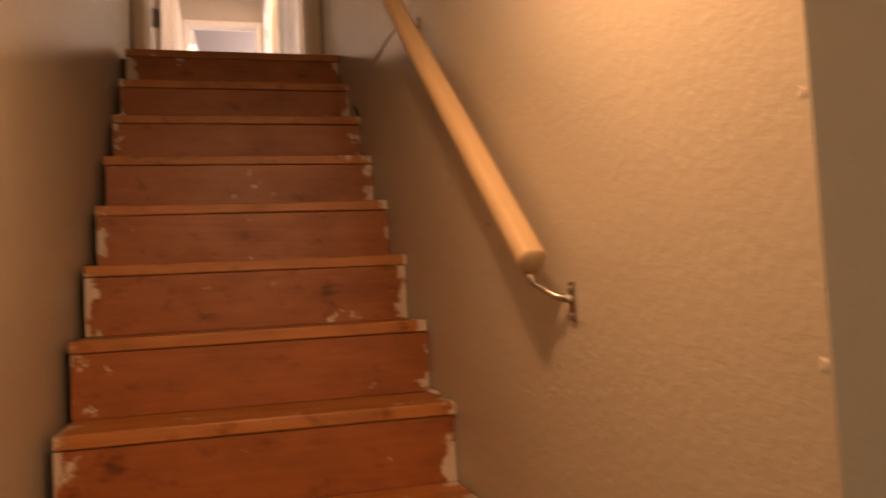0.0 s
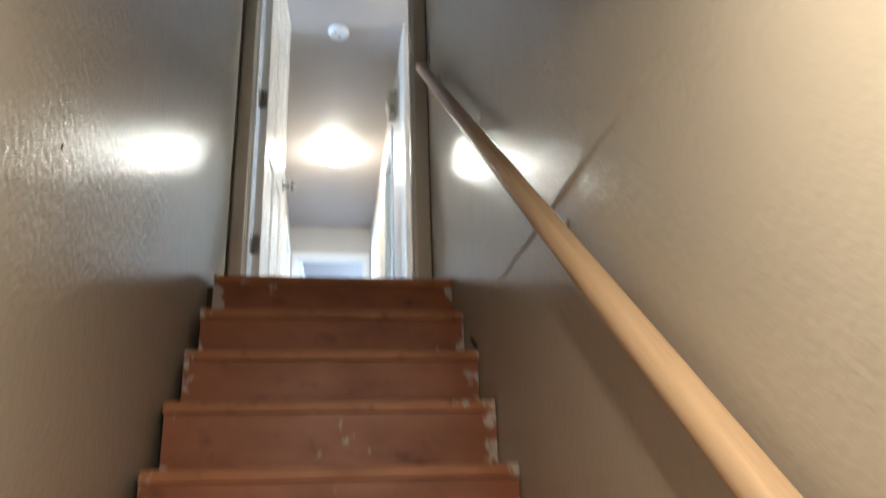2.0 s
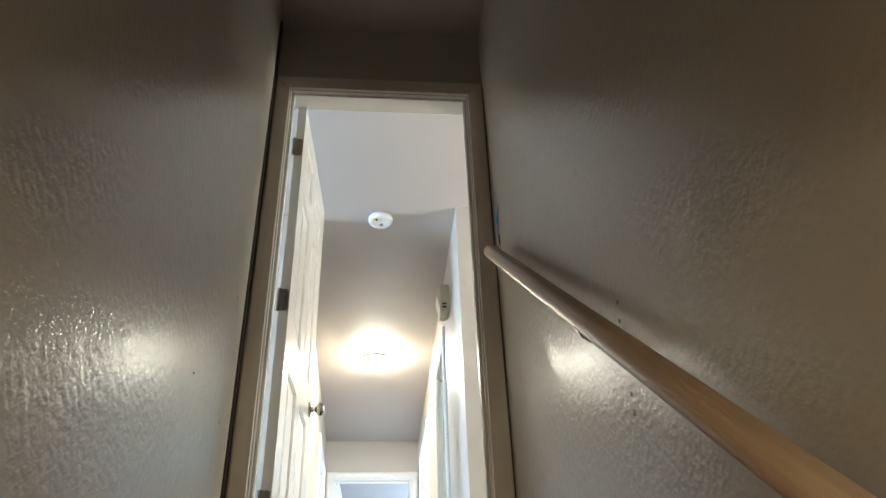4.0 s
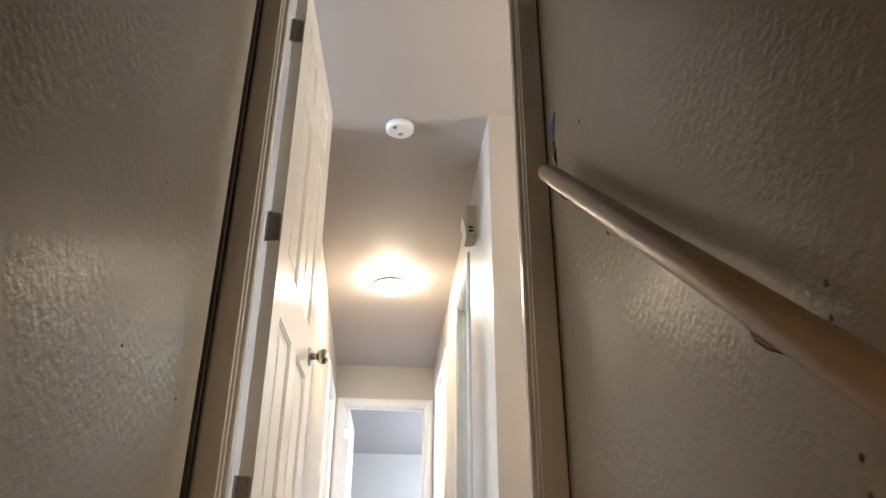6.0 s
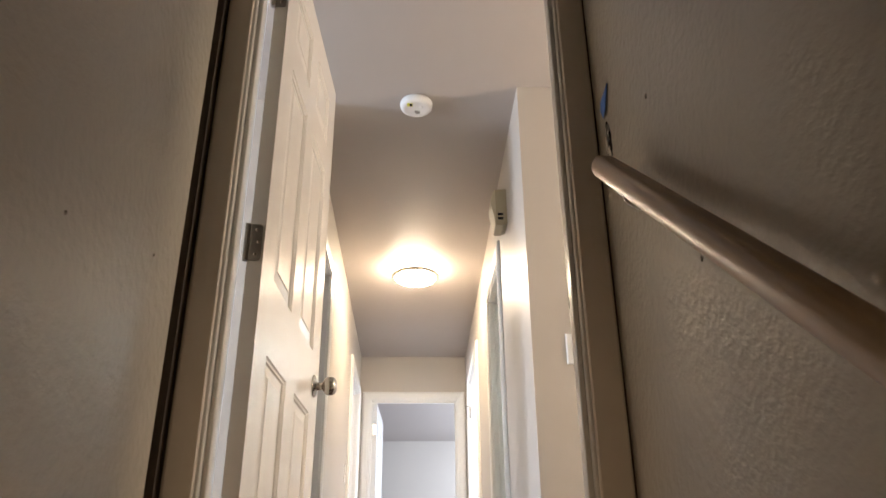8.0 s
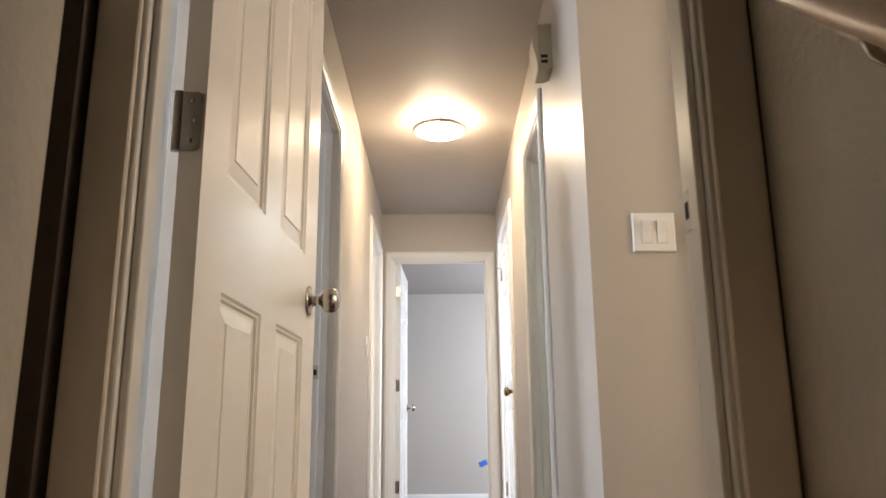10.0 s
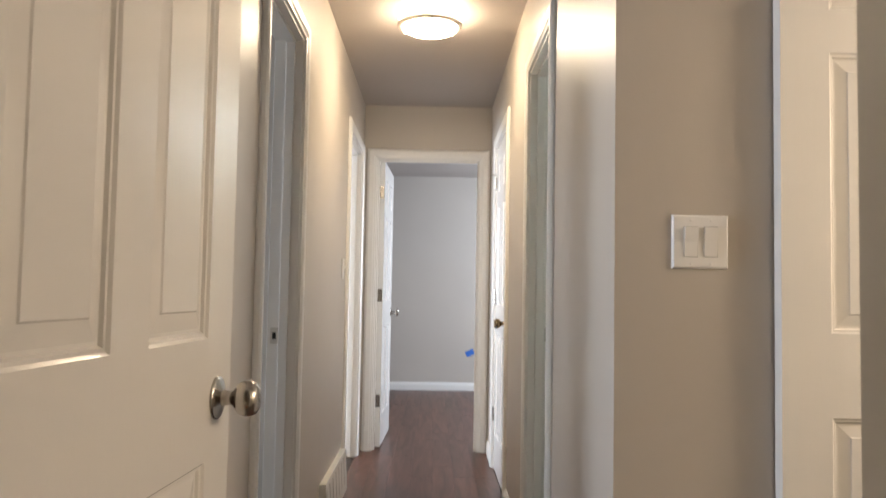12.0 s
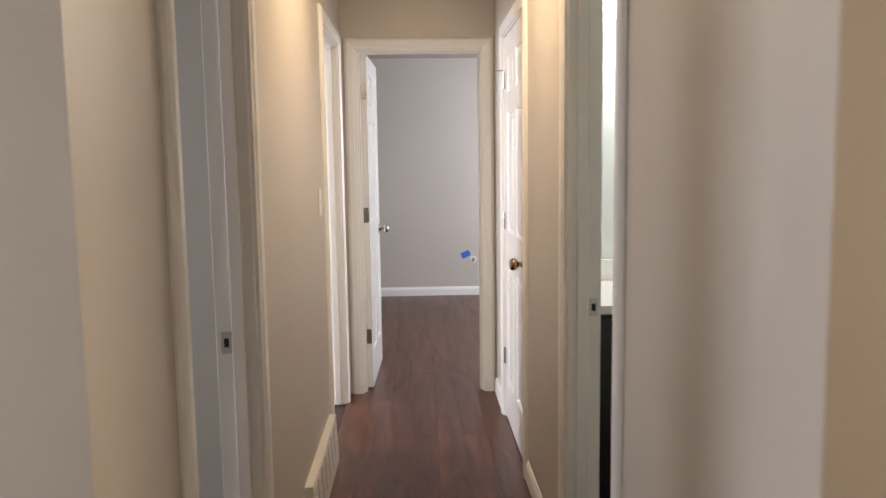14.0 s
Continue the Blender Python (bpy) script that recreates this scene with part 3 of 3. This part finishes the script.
# ---- handrail ----
RX, RY0, RZ0, RY1, RZ1 = 0.9635, 1.700, 1.430, 4.135, 3.490
rail = anchor("handrail", pose(RX, RY0, RZ0), "round light wooden handrail on steel wall brackets", "handrail")
along = Vector((-0.008, RY1 - RY0, RZ1 - RZ0))
rl = along.length
bm = bmesh.new()
R = 0.0235
ring = []
for k in range(28):
    a = 2 * math.pi * k / 28
    ring.append((R * math.cos(a), max(R * math.sin(a), -R * 0.86)))
levels = [(0.0, 0.93), (0.004, 1.0), (rl - 0.012, 1.0), (rl - 0.004, 0.93), (rl, 0.75)]
loops = [[bm.verts.new((x * s, y * s, h)) for x, y in ring] for h, s in levels]
for a, b in zip(loops, loops[1:]):
    for k in range(28):
        bm.faces.new((a[k], a[(k + 1) % 28], b[(k + 1) % 28], b[k]))
bm.faces.new(loops[0])
bm.faces.new(list(reversed(loops[-1])))
up_rail = along.normalized()
side_rail = Vector((1, 0, 0)).cross(up_rail).cross(up_rail).normalized() * -1
turn = Matrix((side_rail, up_rail.cross(side_rail), up_rail)).transposed().to_4x4()
part("rail", bm, RAILWOOD, rail, "smooth pale wooden pole", True, turn)
for y in (1.715, 2.535, 3.27, 4.02):
    zr = RZ0 + (y - RY0) / along.y * along.z
    o = Vector(((y - RY0) / along.y * along.x, y - RY0, zr - RZ0))
    wall = SR - RX
    pts = [o + Vector((0, 0, -R * 1.25)), o + Vector((0.004, 0, -R * 1.25 - 0.014)), o + Vector((0.016, 0, -0.052)), o + Vector((0.032, -0.020, -0.066)), o + Vector((wall - 0.003, -0.035, -0.072))]
    br = part("bracket", tube(pts, 0.005, 10, [0.0065, 0.0055, 0.005, 0.0055, 0.007]), NICKEL, rail, "cast nickel rail bracket", True)
    part("bracket_plate", block(wall - 0.005, wall, o.y - 0.046, o.y - 0.024, o.z - 0.105, o.z - 0.045, 0.0022), NICKEL, br)
    part("saddle", block(-0.007, 0.007, -0.019, 0.019, -R - 0.0025, -R + 0.004, 0.001), STEEL, br, at=Matrix.Translation(o) @ pose(0, 0, 0, math.degrees(math.atan2(along.z, along.y))))
    for dz in (-0.095, -0.055):
        part("screw", lathe([(0, 0.003), (0.003, 0.0025), (0.0042, 0.0)], 10), STEEL, br, "", True, pose(wall - 0.005, o.y - 0.035, o.z + dz, 0, -90, 0))


# ---- hall fittings ----
lamp = anchor("ceiling_lamp", pose(0.605, 7.60, TOP), "round flush ceiling lamp, lit, with a nickel ring", "ceiling lamp")
part("base", lathe([(0.120, 0), (0.122, -0.012), (0.0, -0.012)], 48), PLASTIC, lamp, "white ceiling plate", True)
part("upper_ring", lathe([(0.152, -0.010), (0.159, -0.009), (0.161, -0.013), (0.158, -0.017), (0.152, -0.016), (0.152, -0.010)], 48), LAMPRING, lamp, "thin nickel ring", True)
part("diffuser", lathe([(0.140, -0.052), (0.134, -0.060), (0.126, -0.070), (0.105, -0.081), (0.07, -0.088), (0, -0.092)], 48), DIFFUSER, lamp, "glowing frosted white bowl", True).visible_shadow = False
part("glass_band", lathe([(0.128, -0.010), (0.143, -0.014), (0.144, -0.020), (0.144, -0.050), (0.140, -0.052)], 48), BAND, lamp, "glowing frosted band between the rings", True).visible_shadow = False
part("lower_ring", lathe([(0.146, -0.046), (0.153, -0.046), (0.154, -0.054), (0.150, -0.060), (0.134, -0.066), (0.133, -0.061), (0.146, -0.054), (0.146, -0.046)], 48), LAMPRING, lamp, "broad nickel ring", True)
for a in (35, 155, 275):
    turn = pose(0, 0, 0, 0, 0, a)
    part("post", block(0.1505, 0.1545, -0.003, 0.003, -0.050, -0.012, 0.001), LAMPRING, lamp, at=turn)
    part("clip", block(0.128, 0.142, -0.004, 0.004, -0.076, -0.062, 0.002), LAMPRING, lamp, at=turn)


sm = anchor("smoke_detector", pose(0.605, 5.780, TOP), "round white smoke detector with a yellow sticker", "smoke detector")
body = part("body", lathe([(0.060, 0), (0.062, -0.006), (0.070, -0.008), (0.072, -0.014), (0.070, -0.030), (0.064, -0.037), (0.050, -0.040), (0.046, -0.0385), (0.0, -0.0385)], 40), PLASTIC, sm, "", True)
part("sticker", block(-0.040, -0.016, -0.044, -0.022, -0.0412, -0.0402), YELLOW, sm, "yellow and black sticker")
part("sticker_print", block(-0.029, -0.018, -0.042, -0.024, -0.0420, -0.0412), DARK, sm)
for k in range(4):
    part("vent_slot", block(-0.008 + 0.002, 0.016, 0.012 + k * 0.006, 0.0145 + k * 0.006, -0.0402, -0.0384), STEEL, sm)
part("test_button", lathe([(0, -0.0415), (0.007, -0.041), (0.008, -0.0385)], 16), PLASTIC, sm, "", True, pose(0.022, -0.015, 0))

ch = anchor("door_chime", pose(HR, 6.19, 4.432), "old cream plastic bowed door chime box high on the wall", "door chime")
side = [(0.0, 0.012), (-0.022, 0.0), (-0.054, 0.0), (-0.058, 0.012), (-0.058, 0.060), (-0.062, 0.100), (-0.062, 0.150), (-0.057, 0.176), (-0.055, 0.192), (0.0, 0.196)]


def along_y(profile, y0, y1):
    """Extrudes a closed (x, z) profile along y."""
    bm = bmesh.new()
    a = [bm.verts.new((x, y0, z)) for x, z in profile]
    b = [bm.verts.new((x, y1, z)) for x, z in profile]
    for i in range(len(profile)):
        k = (i + 1) % len(profile)
        bm.faces.new((a[i], a[k], b[k], b[i]))
    bm.faces.new(a)
    bm.faces.new(list(reversed(b)))
    return bm


part("body", along_y(side, 0.0, 0.115), CREAM, ch)
bow = [(-0.0535, 0.006), (-0.0585, 0.006), (-0.0620, 0.050), (-0.0720, 0.090), (-0.0760, 0.125), (-0.0720, 0.155), (-0.0620, 0.180), (-0.0570, 0.189), (-0.0535, 0.189)]
part("cover", along_y(bow, -0.003, 0.118), COVER, ch, "bowed pale cream cover")
for z in (0.030, 0.052):
    part("slot", block(-0.044, -0.018, -0.0012, 0.002, z, z + 0.013), DARK, ch)

sw = anchor("light_switch", pose(1.228, RET_R, 3.643), "white double rocker light switch plate", "light switch")
bm = bmesh.new()
rims = ((0.0625, 0.0595, 0.0), (0.0625, 0.0595, -0.0015), (0.0595, 0.0565, -0.0062), (0.0575, 0.0545, -0.0070))
loops = [[bm.verts.new((sx * a, y, sz * b)) for sx, sz in ((-1, -1), (1, -1), (1, 1), (-1, 1))] for a, b, y in rims]
for a, b in zip(loops, loops[1:]):
    for i in range(4):
        bm.faces.new((a[i], a[(i + 1) % 4], b[(i + 1) % 4], b[i]))
bm.faces.new(loops[0])
bm.faces.new(loops[-1])
part("plate", bm, PLASTIC, sw, "broad bevelled white plate")
for x in (-0.0215, 0.0225):
    # the rocker is pressed at its foot, so its upper half stands out
    side = [(0.0, -0.0325), (-0.0015, -0.0325), (-0.0035, 0.0), (-0.0085, 0.0320), (0.0, 0.0325)]
    r = part("rocker", strip(side, 0.0285), PLASTIC, sw, at=pose(x - 0.01425, -0.0068, 0))
    part("rocker_gap", block(x - 0.0155, x + 0.0155, -0.0076, -0.0069, -0.0342, 0.0342), GREYPL, sw)
    for z in (-0.048, 0.048):
        part("screw", lathe([(0, 0.0012), (0.0025, 0.001), (0.0032, 0)], 12), PLASTIC, sw, "", True, pose(x, -0.007, z, 90))

sw1 = anchor("light_switch", pose(HL, 8.272, 3.643, 0, 0, 90), "cream single toggle light switch plate", "light switch")
part("plate", block(-0.036, 0.036, -0.006, 0, -0.058, 0.058, 0.003, 3), PLASTIC, sw1)
part("toggle", block(-0.005, 0.005, -0.016, 0, -0.004, 0.012, 0.0015), PLASTIC, sw1)
for z in (-0.030, 0.030):
    part("screw", lathe([(0, 0.0012), (0.0025, 0.001), (0.0032, 0)], 12), PLASTIC, sw1, "", True, pose(0, -0.006, z, 90))

reg = anchor("floor_register", pose(HL, 7.555, H), "white enamel baseboard heat register", "heat register")
RL = 0.835
part("body", strip([(0, 0), (0.0, 0.222), (0.030, 0.224), (0.033, 0.218), (0.031, 0.206), (0.039, 0.050), (0.040, 0.0)], RL), REGISTER, reg, at=Matrix(((0, 1, 0, 0), (1, 0, 0, 0), (0, 0, 1, 0), (0, 0, 0, 1))))
PITCH = 0.115
for k in range(7):
    y = 0.024 + k * PITCH
    bm = bmesh.new()
    v = [bm.verts.new(c) for c in ((0.0318, y, 0.196), (0.0318, y + 0.092, 0.196), (0.0387, y + 0.092, 0.060), (0.0387, y, 0.060))]
    w = [bm.verts.new(q.co + Vector((0.0020, 0, 0.0003))) for q in v]
    bm.faces.new(w)
    for i in range(4):
        bm.faces.new((v[i], v[(i + 1) % 4], w[(i + 1) % 4], w[i]))
    part("louvre", bm, REGISTER, reg)
for k in range(6):
    y = 0.024 + 0.093 + k * PITCH
    bm = bmesh.new()
    v = [bm.verts.new(c) for c in ((0.0312, y, 0.198), (0.0312, y + 0.021, 0.198), (0.0385, y + 0.021, 0.056), (0.0385, y, 0.056))]
    w = [bm.verts.new(q.co + Vector((0.0012, 0, 0.0002))) for q in v]
    bm.faces.new(w)
    for i in range(4):
        bm.faces.new((v[i], v[(i + 1) % 4], w[(i + 1) % 4], w[i]))
    part("slot", bm, STEEL, reg)

BASE = [(0, 0), (-0.013, 0), (-0.013, 0.055), (-0.011, 0.070), (-0.006, 0.080), (-0.004, 0.088), (0, 0.090)]


def baseboard(x, y, turn, length, label="white painted moulded baseboard"):
    ob = mesh_object("baseboard", strip(BASE, length), TRIM)
    ob.matrix_basis = pose(x, y, H, 0, 0, turn)
    return tagged(ob, label, "baseboard", "", "structure")


baseboard(HL, LEFT_A[1] + 0.072, 90, 7.553 - LEFT_A[1] - 0.072)
baseboard(HL, RET_L, 90, LEFT_A[0] - 0.072 - RET_L)
baseboard(HR, CLOSET[0] - 0.072, -90, CLOSET[0] - BATH[1] - 0.144)
baseboard(HR, BATH[0] - 0.072, -90, BATH[0] - 0.072 - RET_R)
baseboard(HR, FAR_Y - 0.02, -90, FAR_Y - 0.02 - CLOSET[1] - 0.072)
baseboard(WEST, BACK_Y, 0, EAST - WEST)

# blue tape and a cable end low on the bedroom's back wall
outlet = anchor("cable_outlet", pose(1.105, BACK_Y, 2.835), "blue masking tape beside a small cable hole", "wall outlet")
part("tape", block(-0.075, 0.02, -0.003, 0, -0.022, 0.040), TAPE, outlet, "blue masking tape", at=pose(-0.005, 0, 0.01, 0, -25, 0))
part("cable_ring", lathe([(0.024, 0), (0.030, 0.003), (0.034, 0.001), (0.034, 0), (0.024, 0)], 20), PLASTIC, outlet, "", True, pose(0.045, 0, -0.045, 90))
part("cable_end", tube([(0.045, 0, -0.045), (0.045, -0.02, -0.050), (0.040, -0.028, -0.068)], 0.006, 8), DARK, outlet, "", True)

# ---- bathroom ----
van = anchor("vanity", pose(HR + WT + 0.012, 7.650, H), "black bathroom vanity cabinet", "vanity")
part("body", block(0, 0.90, 0.02, 0.575, 0.09, 0.825), BLACKCAB, van)
part("toe_kick", block(0.01, 0.89, 0.08, 0.57, 0, 0.09), BLACKCAB, van)
for x in (0.015, 0.46):
    dr = part("cabinet_door", block(x, x + 0.425, 0.0, 0.019, 0.11, 0.80, 0.003), BLACKCAB, van)
    part("door_panel", block(x + 0.06, x + 0.365, -0.003, 0.0, 0.17, 0.74, 0.002), BLACKCAB, dr)
    part("cabinet_knob", lathe([(0.005, 0), (0.005, 0.014), (0.013, 0.018), (0.011, 0.026), (0, 0.028)], 16), NICKEL, dr, "", True, pose(x + (0.395 if x < 0.2 else 0.03), 0, 0.68, 90))
top = anchor("bathroom_counter", pose(HR + WT + 0.003, 7.632, H + 0.825), "white vanity counter with backsplash", "counter")
part("slab", block(0, 0.92, 0, 0.597, 0, 0.035, 0.005), QUARTZ, top)
part("backsplash", block(0, 0.92, 0.580, 0.597, 0.036, 0.130, 0.003), QUARTZ, top)
vl = anchor("vanity_light", pose(1.60, 8.229, 4.44), "wall lamp with lit white glass globes", "wall lamp")
part("mount", block(-0.30, 0.30, -0.03, 0, -0.03, 0.03, 0.008), NICKEL, vl)
for x in (-0.23, 0.0, 0.23):
    arm = part("arm", tube([(x, -0.03, 0), (x, -0.09, 0)], 0.010, 10), NICKEL, vl, "", True)
    g = part("globe", lathe([(0, -0.062), (0.03, -0.054), (0.052, -0.034), (0.062, 0), (0.052, 0.034), (0.03, 0.054), (0, 0.062)], 24), GLOBE, arm, "lit frosted globe", True, pose(x, -0.10, 0))
    g.visible_shadow = False

# ---- marks on the stairwell walls ----
seam_rng = random.Random(8)
bm = bmesh.new()
last = None
for k in range(25):
    y = 2.02 + k * 0.047
    z = 2.150 + 0.014 * (k / 24) + seam_rng.uniform(-0.0035, 0.0035)
    now = [bm.verts.new((SR + 0.001, y, z - 0.006)), bm.verts.new((SR - 0.0032, y, z)), bm.verts.new((SR + 0.001, y, z + 0.007))]
    if last:
        for i in (0, 1):
            bm.faces.new((last[i], now[i], now[i + 1], last[i + 1]))
    last = now
part("wall_seam", bm, STAIRPAINT, stair_wall_right, "raised painted tape seam")


def chip(place, normal_x, size, mat, parent, name, seed):
    """A small uneven flake lying on a wall that faces along x."""
    r = random.Random(seed)
    bm = bmesh.new()
    n = 9
    rim = [(size[0] * r.uniform(0.55, 1) * math.cos(2 * math.pi * i / n), size[1] * r.uniform(0.55, 1) * math.sin(2 * math.pi * i / n)) for i in range(n)]
    a = [bm.verts.new((0, y, z)) for y, z in rim]
    b = [bm.verts.new((normal_x * 0.0022, y * 0.8, z * 0.8)) for y, z in rim]
    for i in range(n):
        bm.faces.new((a[i], a[(i + 1) % n], b[(i + 1) % n], b[i]))
    bm.faces.new(b)
    return part(name, bm, mat, parent, at=pose(*place))


mark = random.Random(12)
for k, (y, z) in enumerate(((3.215, 2.756), (3.222, 2.720), (3.227, 2.583), (3.228, 2.547), (4.03, 3.57), (3.90, 3.19), (2.05, 1.52), (1.75, 1.27))):
    chip((SR, y, z), -1, (0.003 + 0.002 * mark.random(), 0.004 + 0.003 * mark.random()), SCUFF, stair_wall_right, "paint_chip", k)
for k, (y, z) in enumerate(((3.815, 3.21), (4.151, 3.307), (3.755, 2.863), (4.128, 2.888), (2.337, 2.124), (1.967, 1.85))):
    chip((SL, y, z), 1, (0.002 + 0.002 * mark.random(), 0.003 + 0.002 * mark.random()), SCUFF, stair_wall_left, "paint_chip", 20 + k)
for k, (z, s) in enumerate(((1.155, 0.008), (1.55, 0.005), (1.31, 0.006), (1.05, 0.005), (0.98, 0.007))):
    chip((SR, END_R + 0.009, z), -1, (s, s * 1.5), CHIP, stair_wall_right, "edge_chip", 40 + k)
torn = chip((SR, 4.290, 3.640), -1, (0.030, 0.062), DARK, stair_wall_right, "torn_hole", 71)
for k, (y, z, tall) in enumerate(((4.280, 3.668, 0.020), (4.300, 3.645, 0.028), (4.284, 3.615, 0.022), (4.302, 3.594, 0.014))):
    chip((SR - 0.0020, y, z), -1, (0.008, tall), CHIP, stair_wall_right, "torn_lath", 90 + k)
for k in range(7):
    chip((SR - 0.0022, 4.284 + mark.uniform(-0.014, 0.016), 3.585 + k * 0.017), -1, (0.006, 0.011), DARK, stair_wall_right, "torn_hole_edge", 80 + k)
bm = bmesh.new()
v = [bm.verts.new(c) for c in ((0, 0.030, 0.024), (0, -0.034, 0.027), (-0.002, -0.028, 0.006), (-0.004, -0.010, -0.026), (-0.003, 0.014, -0.030), (-0.004, 0.024, -0.002))]
w = [bm.verts.new(q.co + Vector((-0.0015, 0, 0))) for q in v]
bm.faces.new(w)
bm.faces.new(list(reversed(v)))
for i in range(6):
    bm.faces.new((v[i], v[(i + 1) % 6], w[(i + 1) % 6], w[i]))
tp = mesh_object("masking_tape", bm, TAPE)
tp.matrix_basis = pose(SR - 0.001, 4.286, 3.742)
tagged(tp, "torn scrap of blue masking tape on the stair wall", "tape")
bm = tube([(0, 0, 0), (-0.006, 0.006, 0.02), (-0.012, 0.020, 0.038), (-0.010, 0.034, 0.05)], 0.005, 8, [0.003, 0.007, 0.006, 0.002])
fl = mesh_object("wood_splinter", bm, STUDSHADE, True)
fl.matrix_basis = pose(SR - 0.004, 3.43, H - 2 * RISE)
tagged(fl, "dark curled splinter lying at the tread's end", "splinter")

bm = bmesh.new()
fr = random.Random(6)
last = None
for k in range(7):
    y = 2.55 + k * 0.030
    wide = 0.004 + 0.007 * math.sin(math.pi * (k + 0.3) / 7)
    now = [bm.verts.new((SR - 0.002 - wide, y, 0)), bm.verts.new((SR - 0.002, y, 0.004 + fr.uniform(0, 0.004))), bm.verts.new((SR - 0.001, y, 0))]
    if last:
        for i in (0, 1, 2):
            bm.faces.new((last[i], now[i], now[(i + 1) % 3], last[(i + 1) % 3]))
    else:
        bm.faces.new(now)
    last = now
bm.faces.new(last)
flake = mesh_object("paint_flake", bm, PLASTIC)
flake.matrix_basis = pose(0, -0.06, H - 7 * RISE)
tagged(flake, "thin white paint flake lying along the wall on a tread", "paint flake")

# ---- laminate planks ----
PW = (HR - HL) / 7
meshes = {}


def plank(x, y, length):
    key = round(length, 3)
    if key not in meshes:
        bm = block(0.0002, PW - 0.0002, 0.0002, length - 0.0002, -0.011, 0.0, 0.0005, 1)
        me = bpy.data.meshes.new("plank")
        bm.to_mesh(me)
        bm.free()
        me.materials.append(LAMINATE)
        meshes[key] = me
    ob = new("plank", meshes[key])
    ob.location = (x, y, H)
    ob.parent = floor


prng = random.Random(2)
for r in range(7):
    y = 5.69 - prng.choice((0.0, 0.3, 0.6, 0.9))
    while y < FAR_Y + WT:
        plank(HL + r * PW, y, 1.2)
        y += 1.2
for r in range(-8, 17):
    y = FAR_Y + WT - prng.choice((0.0, 0.3, 0.6, 0.9)) if not 0 <= r < 7 else None
    if y is None:
        ys = [o.location.y for o in floor.children if abs(o.location.x - HL - r * PW) < 1e-4]
        y = max(ys) + 1.2
    while y < BACK_Y - 0.02:
        y1 = y + 1.2
        if y1 > FAR_Y + WT:
            plank(HL + r * PW, max(y, FAR_Y + WT) if not 0 <= r < 7 else y, round(min(y1, BACK_Y) - (max(y, FAR_Y + WT) if not 0 <= r < 7 else y), 3))
        y = y1
